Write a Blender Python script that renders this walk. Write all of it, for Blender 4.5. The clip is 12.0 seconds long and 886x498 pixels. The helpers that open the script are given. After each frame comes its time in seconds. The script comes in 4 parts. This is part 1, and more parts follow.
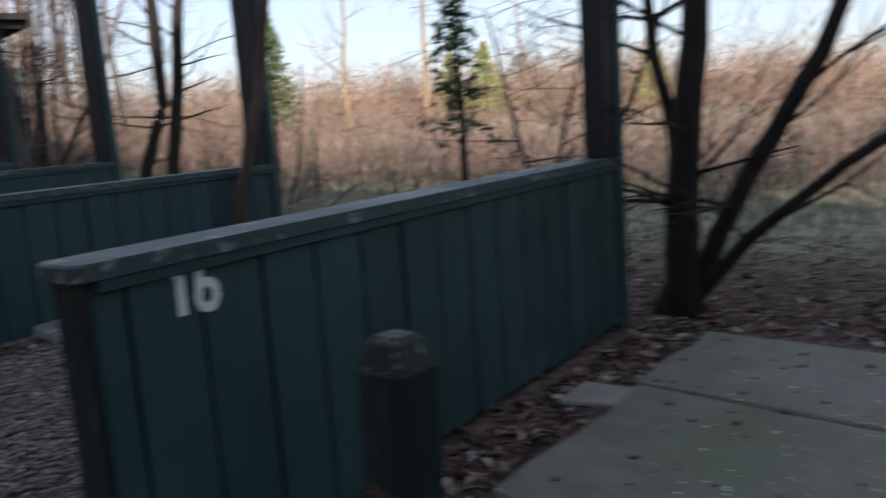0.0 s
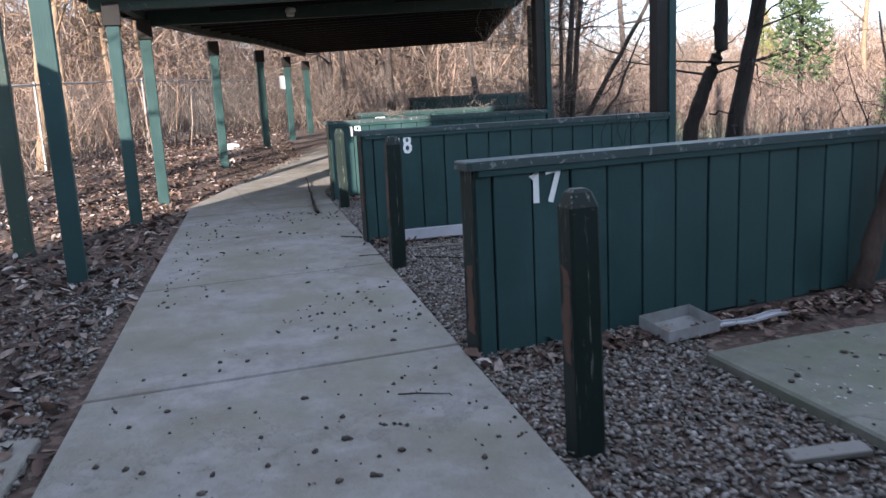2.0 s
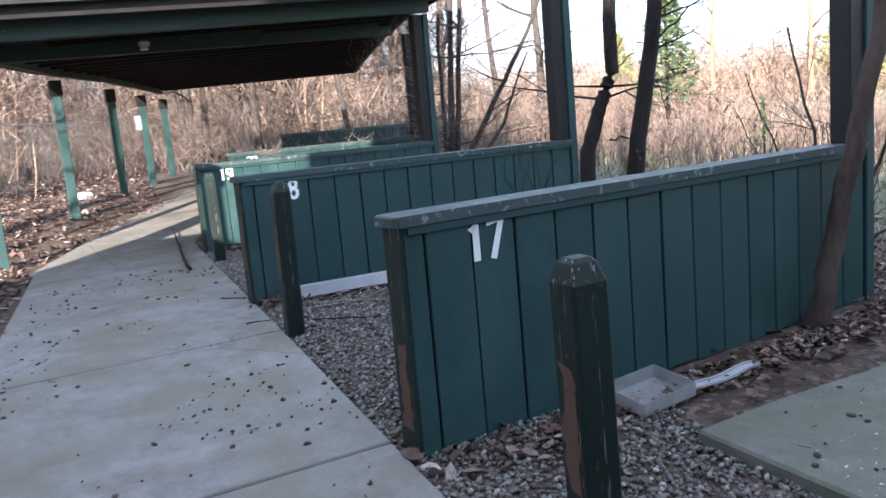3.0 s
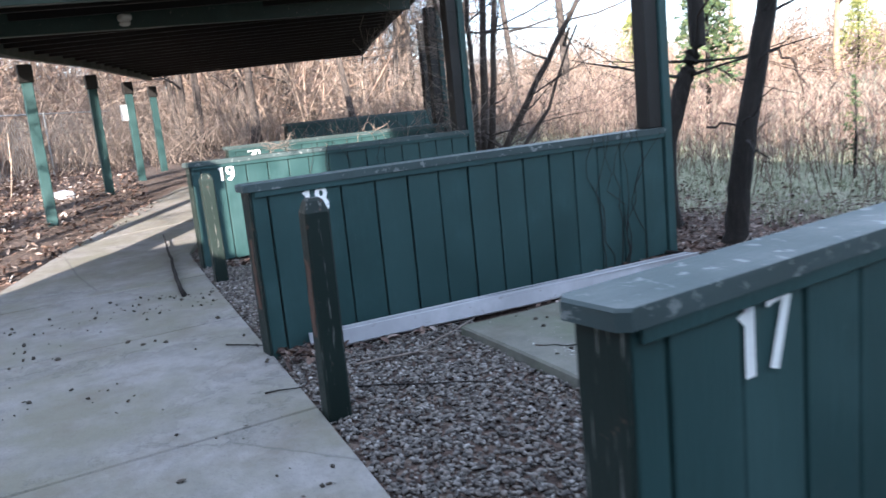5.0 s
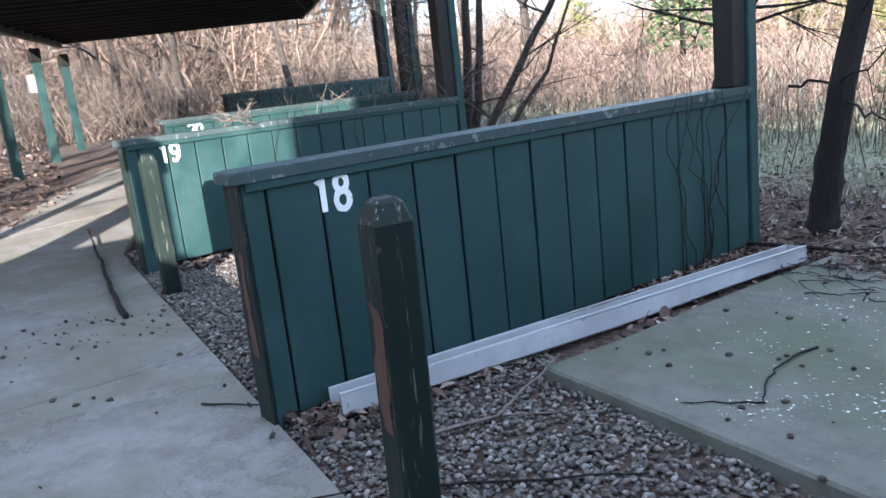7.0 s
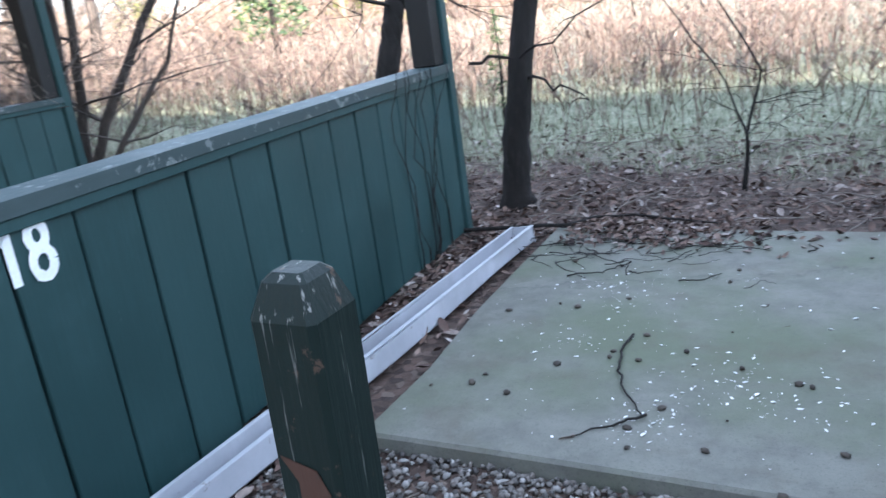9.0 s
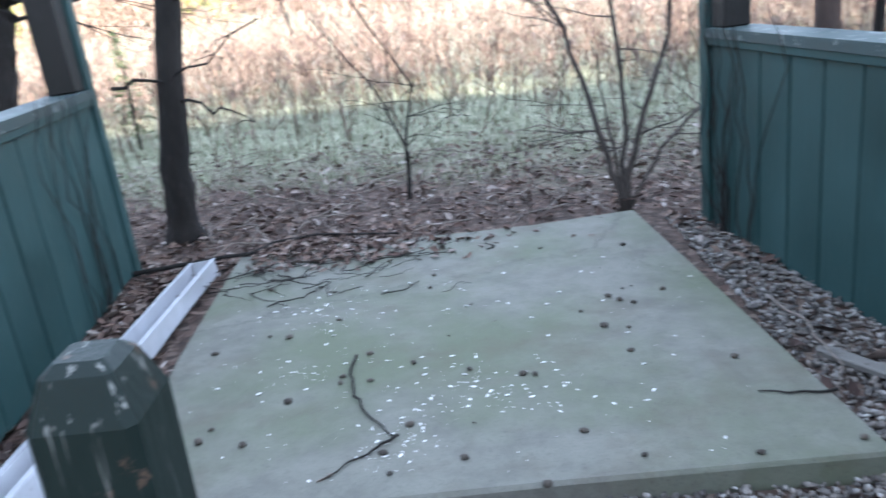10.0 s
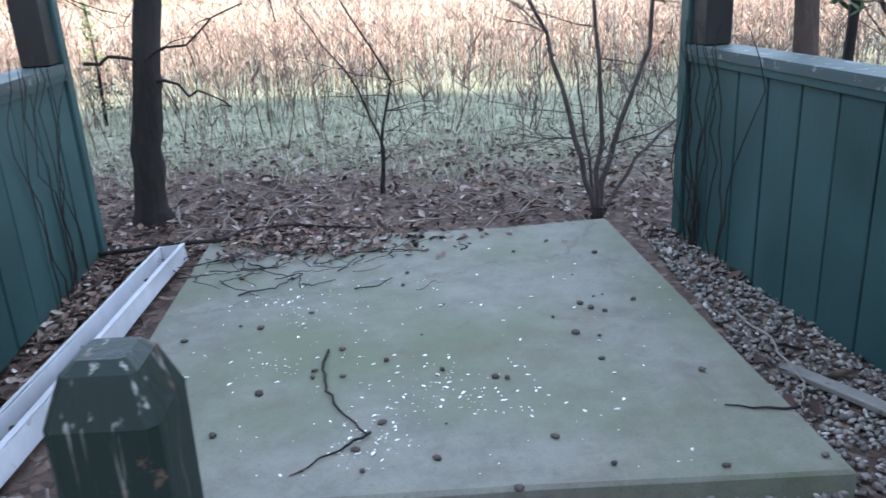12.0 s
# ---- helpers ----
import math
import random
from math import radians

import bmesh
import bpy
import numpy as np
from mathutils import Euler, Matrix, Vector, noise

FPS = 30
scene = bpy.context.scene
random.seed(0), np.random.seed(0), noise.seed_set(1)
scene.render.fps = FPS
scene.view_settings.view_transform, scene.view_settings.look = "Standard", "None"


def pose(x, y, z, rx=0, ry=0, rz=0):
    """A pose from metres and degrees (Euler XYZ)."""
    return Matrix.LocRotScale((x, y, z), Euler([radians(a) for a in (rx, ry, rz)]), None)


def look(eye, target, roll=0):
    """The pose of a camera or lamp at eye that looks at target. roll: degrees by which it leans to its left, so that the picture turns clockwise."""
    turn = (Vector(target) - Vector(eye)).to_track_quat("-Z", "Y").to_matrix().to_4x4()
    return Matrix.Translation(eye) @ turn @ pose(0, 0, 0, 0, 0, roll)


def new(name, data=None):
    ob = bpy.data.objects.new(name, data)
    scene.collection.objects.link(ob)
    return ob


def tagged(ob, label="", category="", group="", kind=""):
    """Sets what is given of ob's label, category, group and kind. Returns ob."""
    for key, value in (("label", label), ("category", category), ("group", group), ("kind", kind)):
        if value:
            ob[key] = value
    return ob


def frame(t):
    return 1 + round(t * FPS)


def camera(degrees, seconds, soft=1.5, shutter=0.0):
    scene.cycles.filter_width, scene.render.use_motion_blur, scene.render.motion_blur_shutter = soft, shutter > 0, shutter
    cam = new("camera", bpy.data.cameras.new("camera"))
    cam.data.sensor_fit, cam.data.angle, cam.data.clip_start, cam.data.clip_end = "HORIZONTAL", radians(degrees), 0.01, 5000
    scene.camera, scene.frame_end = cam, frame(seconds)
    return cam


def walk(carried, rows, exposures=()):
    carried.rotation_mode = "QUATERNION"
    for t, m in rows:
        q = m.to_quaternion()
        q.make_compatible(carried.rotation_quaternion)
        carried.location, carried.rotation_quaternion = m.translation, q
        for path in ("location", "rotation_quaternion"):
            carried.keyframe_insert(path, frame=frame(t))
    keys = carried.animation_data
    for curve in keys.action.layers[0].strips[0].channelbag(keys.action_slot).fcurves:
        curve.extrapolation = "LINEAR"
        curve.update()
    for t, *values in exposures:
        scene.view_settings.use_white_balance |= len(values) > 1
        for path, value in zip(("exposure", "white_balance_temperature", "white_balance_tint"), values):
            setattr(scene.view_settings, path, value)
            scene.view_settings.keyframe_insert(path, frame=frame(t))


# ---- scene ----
cam = camera(58.88, 12.0, soft=1.5, shutter=0.4)
# seconds, x, y, z, yaw, pitch, roll
ROWS = [
    (0.0, 0.054, -0.079, 1.373, 44.57, -9.47, -3.95),
    (0.5, -0.555, -0.105, 1.351, 58.42, -10.75, -4.97),
    (1.0, -0.953, -0.215, 1.389, 65.05, -9.78, -4.47),
    (1.5, -1.458, -0.271, 1.372, 72.51, -9.71, -4.10),
    (2.0, -1.924, -0.318, 1.370, 76.73, -10.78, -2.91),
    (2.5, -2.396, -0.320, 1.388, 71.25, -9.16, -4.49),
    (4.5, -4.065, -0.122, 1.454, 63.46, -9.92, -4.61),
    (5.0, -4.591, -0.101, 1.451, 67.02, -10.19, -5.73),
    (5.5, -4.998, -0.117, 1.436, 67.83, -10.90, -4.89),
    (6.0, -5.441, -0.085, 1.431, 62.89, -11.17, -6.19),
    (6.5, -5.850, -0.058, 1.421, 62.45, -11.64, -7.36),
    (7.0, -6.249, -0.064, 1.407, 61.92, -12.62, -6.23),
    (7.5, -6.594, 0.000, 1.386, 52.21, -14.56, -7.50),
    (9.5, -7.566, -0.036, 1.434, 20.25, -17.42, -7.47),
    (10.0, -7.676, 0.041, 1.426, 4.61, -18.68, -7.32),
    (10.5, -7.665, 0.077, 1.451, -0.52, -19.78, -6.32),
    (11.0, -7.677, 0.099, 1.455, -1.93, -19.96, -5.00),
    (11.5, -7.692, 0.092, 1.454, -0.92, -19.81, -3.99),
    (12.0, -7.746, 0.034, 1.459, 1.53, -19.39, -3.13),
]
EXPOSURES = [(0.0, 1.0, 5850, 14), (0.5, 1.18, 5650, 14), (1.0, 1.3, 5600, 13), (2.0, 1.88, 5550, 13), (4.5, 2.45, 5400, 11), (7.0, 2.38, 5250, 9), (8.5, 2.65, 5250, 9), (10.0, 3.06, 5400, 9), (12.0, 2.92, 5400, 9)]


def facing(x, y, z, yaw, pitch, roll):
    """The camera's pose from its place and its turn to the left of +y, up and sideways."""
    a, b = radians(yaw), radians(pitch)
    way = Vector((-math.sin(a) * math.cos(b), math.cos(a) * math.cos(b), math.sin(b)))
    return look((x, y, z), Vector((x, y, z)) + way, roll)


walk(cam, [(row[0], facing(*row[1:])) for row in ROWS], EXPOSURES)

# ---- light ----
SUN_AZ = math.atan2(-0.54, 0.84)   # the sun stands low behind the walker's left shoulder
SUN_EL = radians(17)
world = bpy.data.worlds.new("sky")
scene.world = world
world.use_nodes = True
wn = world.node_tree.nodes
sky = wn.new("ShaderNodeTexSky")
sky.sky_type = "NISHITA"
sky.sun_disc = False
sky.sun_elevation = SUN_EL
sky.sun_rotation = math.pi / 2 - SUN_AZ
sky.dust_density = 1.0
haze = wn.new("ShaderNodeMix")
haze.data_type = "RGBA"
haze.inputs[0].default_value = 0.75
haze.inputs[7].default_value = (2.3, 2.38, 2.52, 1)     # thin bright winter haze over the whole sky
world.node_tree.links.new(sky.outputs[0], haze.inputs[6])
world.node_tree.links.new(haze.outputs[2], wn["Background"].inputs[0])
wn["Background"].inputs[1].default_value = 0.15
sun = new("sun", bpy.data.lights.new("sun", "SUN"))
sun.data.energy, sun.data.angle, sun.data.color = 5.0, radians(0.5), (1.0, 0.80, 0.60)
sun_way = Vector((-math.cos(SUN_AZ) * math.cos(SUN_EL), -math.sin(SUN_AZ) * math.cos(SUN_EL), -math.sin(SUN_EL)))
sun.matrix_world = look((0, 0, 30), Vector((0, 0, 30)) + sun_way)
scene.view_settings.exposure = 0.0

# ---- materials ----
def material(name, build, rough=0.8, metal=0.0):
    m = bpy.data.materials.new(name)
    m.use_nodes = True
    nt = m.node_tree
    b = nt.nodes["Principled BSDF"]
    b.inputs["Roughness"].default_value = rough
    b.inputs["Metallic"].default_value = metal
    build(nt, b)
    return m


def nd(nt, kind, **kw):
    n = nt.nodes.new(kind)
    for k, v in kw.items():
        n.inputs[k.replace("_", " ")].default_value = v
    return n


def coords(nt, scale=(1, 1, 1), world_space=False):
    mp = nt.nodes.new("ShaderNodeMapping")
    mp.inputs["Scale"].default_value = scale
    if world_space:
        g = nt.nodes.new("ShaderNodeNewGeometry")
        nt.links.new(g.outputs["Position"], mp.inputs[0])
    else:
        g = nt.nodes.new("ShaderNodeTexCoord")
        nt.links.new(g.outputs["Object"], mp.inputs[0])
    return mp.outputs[0]


def noisy(nt, vec, scale, detail=6.0, rough=0.6):
    n = nd(nt, "ShaderNodeTexNoise", Scale=scale, Detail=detail, Roughness=rough)
    nt.links.new(vec, n.inputs["Vector"])
    return n.outputs["Fac"]


def ramp(nt, fac, stops):
    r = nt.nodes.new("ShaderNodeValToRGB")
    e = r.color_ramp.elements
    while len(e) < len(stops):
        e.new(0.5)
    for el, (p, c) in zip(e, stops):
        el.position = p
        el.color = (*c, 1) if len(c) == 3 else c
    nt.links.new(fac, r.inputs[0])
    return r.outputs[0]


def mixed(nt, fac, a, b, mode="MIX"):
    m = nt.nodes.new("ShaderNodeMix")
    m.data_type, m.blend_type = "RGBA", mode
    for sock, v in ((m.inputs[0], fac), (m.inputs[6], a), (m.inputs[7], b)):
        if isinstance(v, (int, float)):
            sock.default_value = v
        elif isinstance(v, tuple):
            sock.default_value = (*v, 1)
        else:
            nt.links.new(v, sock)
    return m.outputs[2]


def relief(nt, b, height, strength=0.3, distance=0.01):
    n = nd(nt, "ShaderNodeBump", Strength=strength, Distance=distance)
    nt.links.new(height, n.inputs["Height"])
    nt.links.new(n.outputs[0], b.inputs["Normal"])


def rand(nt, island=False):
    if island:
        return nt.nodes.new("ShaderNodeNewGeometry").outputs["Random Per Island"]
    return nt.nodes.new("ShaderNodeObjectInfo").outputs["Random"]


GREY = (0.0, 0.0, 0.0)
WHITE = (1.0, 1.0, 1.0)


def painted(base, worn, wear=0.62, grain=(14, 14, 1.2)):
    """Weathered paint on sawn wood: grain, faded and chipped patches, green algae."""
    def build(nt, b):
        v = coords(nt)
        w = coords(nt, world_space=True)
        grainy = noisy(nt, coords(nt, grain), 6, 8)
        blot = noisy(nt, w, 2.2, 5)
        chips = noisy(nt, w, 17, 9, 0.7)
        dark = tuple(c * 0.72 for c in base)
        pale = tuple(min(1, c * 1.3 + 0.012) for c in base)
        c = ramp(nt, blot, [(0.3, dark), (0.55, base), (0.75, pale)])
        c = mixed(nt, ramp(nt, grainy, [(0.35, GREY), (0.7, (0.4, 0.4, 0.4))]), c, dark)
        c = mixed(nt, rand(nt), c, mixed(nt, 0.35, c, pale))
        c = mixed(nt, ramp(nt, chips, [(wear + 0.08, GREY), (wear + 0.11, WHITE)]), c, worn)
        nt.links.new(c, b.inputs["Base Color"])
        nt.links.new(ramp(nt, blot, [(0.3, (0.4, 0.4, 0.4)), (0.7, (0.66, 0.66, 0.66))]), b.inputs["Roughness"])
        relief(nt, b, grainy, 0.35, 0.004)
        b.inputs["Specular IOR Level"].default_value = 0.3
    return build


def painted_posts(base, worn, wear):
    """Worn paint with pale drips running down."""
    plain = painted(base, worn, wear)

    def build(nt, b):
        plain(nt, b)
        under = b.inputs["Base Color"].links[0].from_socket
        drip = noisy(nt, coords(nt, (46, 46, 2.4)), 1.7, 5, 0.6)
        c = mixed(nt, ramp(nt, drip, [(0.615, GREY), (0.70, (0.85, 0.85, 0.85))]), under, (0.26, 0.26, 0.24))
        nt.links.new(c, b.inputs["Base Color"])
        b.inputs["Specular IOR Level"].default_value = 0.2
    return build


GREEN = material("green_paint", painted((0.020, 0.052, 0.052), (0.16, 0.19, 0.185), 0.62))
GREEN_CAP = material("weathered_cap_paint", painted((0.040, 0.060, 0.061), (0.17, 0.19, 0.19), 0.5, (9, 1.2, 9)), 0.55)
GREEN_WORN = material("worn_post_paint", painted_posts((0.009, 0.017, 0.0145), (0.08, 0.055, 0.04), 0.55), 0.75)
RED_PRIMER = material("red_primer", painted((0.085, 0.043, 0.029), (0.02, 0.045, 0.04), 0.52), 0.8)
DARK_WOOD = material("dark_wood", painted((0.011, 0.010, 0.009), (0.04, 0.034, 0.03), 0.64), 0.85)
ROOF_WOOD = material("roof_boards", painted((0.022, 0.022, 0.021), (0.06, 0.055, 0.05), 0.6), 0.9)
BEAM_GREEN = material("beam_paint", painted((0.028, 0.05, 0.042), (0.14, 0.13, 0.11), 0.55), 0.85)
NUMBER_WHITE = material("white_stencil_paint", painted((0.78, 0.80, 0.78), (0.05, 0.12, 0.10), 0.60), 0.6)
GUTTER_WHITE = material("white_vinyl", painted((0.42, 0.43, 0.46), (0.26, 0.25, 0.24), 0.55, (2, 2, 2)), 0.45)
GREY_PLANK = material("grey_weathered_plank", painted((0.15, 0.142, 0.13), (0.09, 0.08, 0.07), 0.5), 0.9)


def concrete(base, moss):
    """Weathered concrete: algae, brown stains, dark pits, pale dust and hair cracks."""
    def build(nt, b):
        w = coords(nt, world_space=True)
        big = noisy(nt, w, 1.3, 5, 0.65)
        mid = noisy(nt, w, 6, 9, 0.7)
        fine = noisy(nt, w, 120, 6, 0.75)
        shift = nd(nt, "ShaderNodeMapping", Location=(13.0, 5.0, 2.0))
        nt.links.new(w, shift.inputs[0])
        stain = noisy(nt, shift.outputs[0], 2.6, 7, 0.7)
        c = ramp(nt, mid, [(0.25, tuple(x * 0.62 for x in base)), (0.5, base), (0.8, tuple(min(1, x * 1.3) for x in base))])
        c = mixed(nt, ramp(nt, big, [(0.40, GREY), (0.62, (0.85, 0.85, 0.85))]), c, moss)
        c = mixed(nt, ramp(nt, stain, [(0.52, GREY), (0.72, (0.7, 0.7, 0.7))]), c, (base[0] * 0.62, base[1] * 0.55, base[2] * 0.45))
        c = mixed(nt, ramp(nt, fine, [(0.30, (0.75, 0.75, 0.75)), (0.46, GREY)]), c, tuple(x * 0.35 for x in base))
        c = mixed(nt, ramp(nt, fine, [(0.62, GREY), (0.75, (0.5, 0.5, 0.5))]), c, tuple(min(1, x * 1.7) for x in base))
        specks = noisy(nt, shift.outputs[0], 38, 8, 0.8)
        c = mixed(nt, ramp(nt, specks, [(0.56, GREY), (0.66, (0.55, 0.55, 0.55))]), c, tuple(x * 0.5 for x in base))
        v = nd(nt, "ShaderNodeTexVoronoi", Scale=0.3)
        v.feature = "DISTANCE_TO_EDGE"
        bent = nt.nodes.new("ShaderNodeVectorMath")
        bent.operation = "MULTIPLY_ADD"
        nt.links.new(mid, bent.inputs[0])
        bent.inputs[1].default_value = (0.5, 0.5, 0.5)
        nt.links.new(w, bent.inputs[2])
        nt.links.new(bent.outputs[0], v.inputs["Vector"])
        crack = ramp(nt, v.outputs["Distance"], [(0.0008, (0.5, 0.5, 0.5)), (0.0025, GREY)])
        c = mixed(nt, crack, c, tuple(x * 0.3 for x in base))
        nt.links.new(c, b.inputs["Base Color"])
        relief(nt, b, fine, 0.4, 0.004)
    return build


CONCRETE = material("walk_concrete", concrete((0.225, 0.215, 0.205), (0.165, 0.158, 0.118)), 0.85)
SLAB_CONCRETE = material("mossy_concrete", concrete((0.140, 0.139, 0.118), (0.088, 0.104, 0.060)), 0.8)


def litter(nt, b):
    w = coords(nt, world_space=True)
    big = noisy(nt, w, 0.35, 4)
    mid = noisy(nt, w, 7, 8, 0.7)
    v = nd(nt, "ShaderNodeTexVoronoi", Scale=26.0)
    nt.links.new(w, v.inputs["Vector"])
    cell = nt.nodes.new("ShaderNodeSeparateColor")
    nt.links.new(v.outputs["Color"], cell.inputs[0])
    c = ramp(nt, cell.outputs[0], [(0.0, (0.03, 0.019, 0.015)), (0.45, (0.065, 0.041, 0.032)), (0.75, (0.12, 0.077, 0.06)), (1.0, (0.20, 0.155, 0.125))])
    c = mixed(nt, ramp(nt, mid, [(0.35, GREY), (0.7, (0.8, 0.8, 0.8))]), c, (0.06, 0.042, 0.032))
    grass = ramp(nt, noisy(nt, w, 11, 9, 0.75), [(0.3, (0.10, 0.115, 0.065)), (0.5, (0.25, 0.26, 0.175)), (0.7, (0.46, 0.44, 0.34))])
    sep = nt.nodes.new("ShaderNodeSeparateXYZ")
    nt.links.new(w, sep.inputs[0])
    add = nt.nodes.new("ShaderNodeMath")
    add.operation = "MULTIPLY_ADD"
    nt.links.new(big, add.inputs[0])
    add.inputs[1].default_value = 5.0
    nt.links.new(sep.outputs[1], add.inputs[2])
    field = nt.nodes.new("ShaderNodeMapRange")
    nt.links.new(add.outputs[0], field.inputs[0])
    field.inputs[1].default_value, field.inputs[2].default_value = 8.2, 10.0
    c = mixed(nt, field.outputs[0], c, grass)
    nt.links.new(c, b.inputs["Base Color"])
    relief(nt, b, mid, 0.8, 0.05)


LITTER = material("leaf_litter_ground", litter, 0.95)


def varied(stops, island=True, rough=0.9, bump=0.0, scale=30.0):
    def build(nt, b):
        c = ramp(nt, rand(nt, island), stops)
        w = coords(nt, world_space=True)
        f = noisy(nt, w, scale, 5)
        c = mixed(nt, ramp(nt, f, [(0.3, (0.55, 0.55, 0.55)), (0.6, GREY)]), c, (0.03, 0.025, 0.02))
        nt.links.new(c, b.inputs["Base Color"])
        if bump:
            relief(nt, b, f, bump, 0.01)
    return build


PEBBLE = material("pebbles", varied([(0, (0.055, 0.05, 0.048)), (0.35, (0.13, 0.118, 0.108)), (0.65, (0.20, 0.175, 0.155)), (0.9, (0.25, 0.235, 0.22)), (1, (0.42, 0.40, 0.38))]), 0.75)
LEAF = material("dead_leaves", varied([(0, (0.035, 0.020, 0.017)), (0.4, (0.095, 0.056, 0.044)), (0.72, (0.20, 0.135, 0.105)), (0.92, (0.32, 0.265, 0.235)), (1, (0.48, 0.43, 0.40))]), 0.85)
CHIP = material("white_chips", varied([(0, (0.7, 0.7, 0.68)), (1, (0.85, 0.85, 0.83))]), 0.7)
CONE = material("dark_cones", varied([(0, (0.03, 0.025, 0.02)), (1, (0.09, 0.075, 0.06))]), 0.9)
WEED = material("dry_weeds", varied([(0, (0.10, 0.065, 0.055)), (0.5, (0.19, 0.13, 0.105)), (1, (0.40, 0.32, 0.26))], scale=3.0), 0.9)
GRASS = material("pale_grass", varied([(0, (0.13, 0.16, 0.085)), (0.5, (0.30, 0.32, 0.21)), (1, (0.52, 0.50, 0.40))], scale=4.0), 0.9)
TWIG = material("grey_twigs", varied([(0, (0.09, 0.07, 0.06)), (1, (0.26, 0.22, 0.19))]), 0.9)
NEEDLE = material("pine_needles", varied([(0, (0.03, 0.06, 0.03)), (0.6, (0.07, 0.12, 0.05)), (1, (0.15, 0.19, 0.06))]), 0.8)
# lit copy of the needles, with sunshine put into the yellow-green
NEEDLE_LIT = material("sunlit_needles", varied([(0, (0.12, 0.16, 0.05)), (1, (0.36, 0.36, 0.10))]), 0.8)


def bark_of(a, c):
    def build(nt, b):
        v = coords(nt, (10, 10, 2.2), True)
        f = noisy(nt, v, 3, 9, 0.75)
        g = noisy(nt, coords(nt, world_space=True), 1.5, 3)
        col = ramp(nt, f, [(0.3, tuple(x * 0.45 for x in a)), (0.55, a), (0.75, c)])
        col = mixed(nt, ramp(nt, g, [(0.5, GREY), (0.75, (0.5, 0.5, 0.5))]), col, c)
        nt.links.new(col, b.inputs["Base Color"])
        relief(nt, b, f, 1.0, 0.03)
    return build


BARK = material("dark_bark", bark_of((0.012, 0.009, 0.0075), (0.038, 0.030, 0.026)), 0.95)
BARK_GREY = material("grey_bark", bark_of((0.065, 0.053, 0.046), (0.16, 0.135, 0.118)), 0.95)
# bark for trees in the sun, part of that sunlight put into its colour
BARK_SUNLIT = material("sunlit_bark", bark_of((0.26, 0.185, 0.12), (0.44, 0.34, 0.24)), 0.95)
BARK_BROWN = material("brown_bark", bark_of((0.060, 0.038, 0.029), (0.12, 0.088, 0.07)), 0.9)


def clear_plastic(nt, b):
    c = ramp(nt, noisy(nt, coords(nt), 14, 6), [(0.3, (0.45, 0.45, 0.43)), (0.7, (0.75, 0.76, 0.77))])
    nt.links.new(c, b.inputs["Base Color"])
    b.inputs["Transmission Weight"].default_value = 0.7


PLASTIC = material("cloudy_plastic", clear_plastic, 0.35)
LAMP_SHELL = material("lamp_plastic", painted((0.55, 0.55, 0.5), (0.3, 0.3, 0.28), 0.6, (2, 2, 2)), 0.4)
WIRE = material("galvanised_wire", painted((0.35, 0.36, 0.36), (0.2, 0.16, 0.12), 0.6, (2, 2, 2)), 0.45, 0.6)


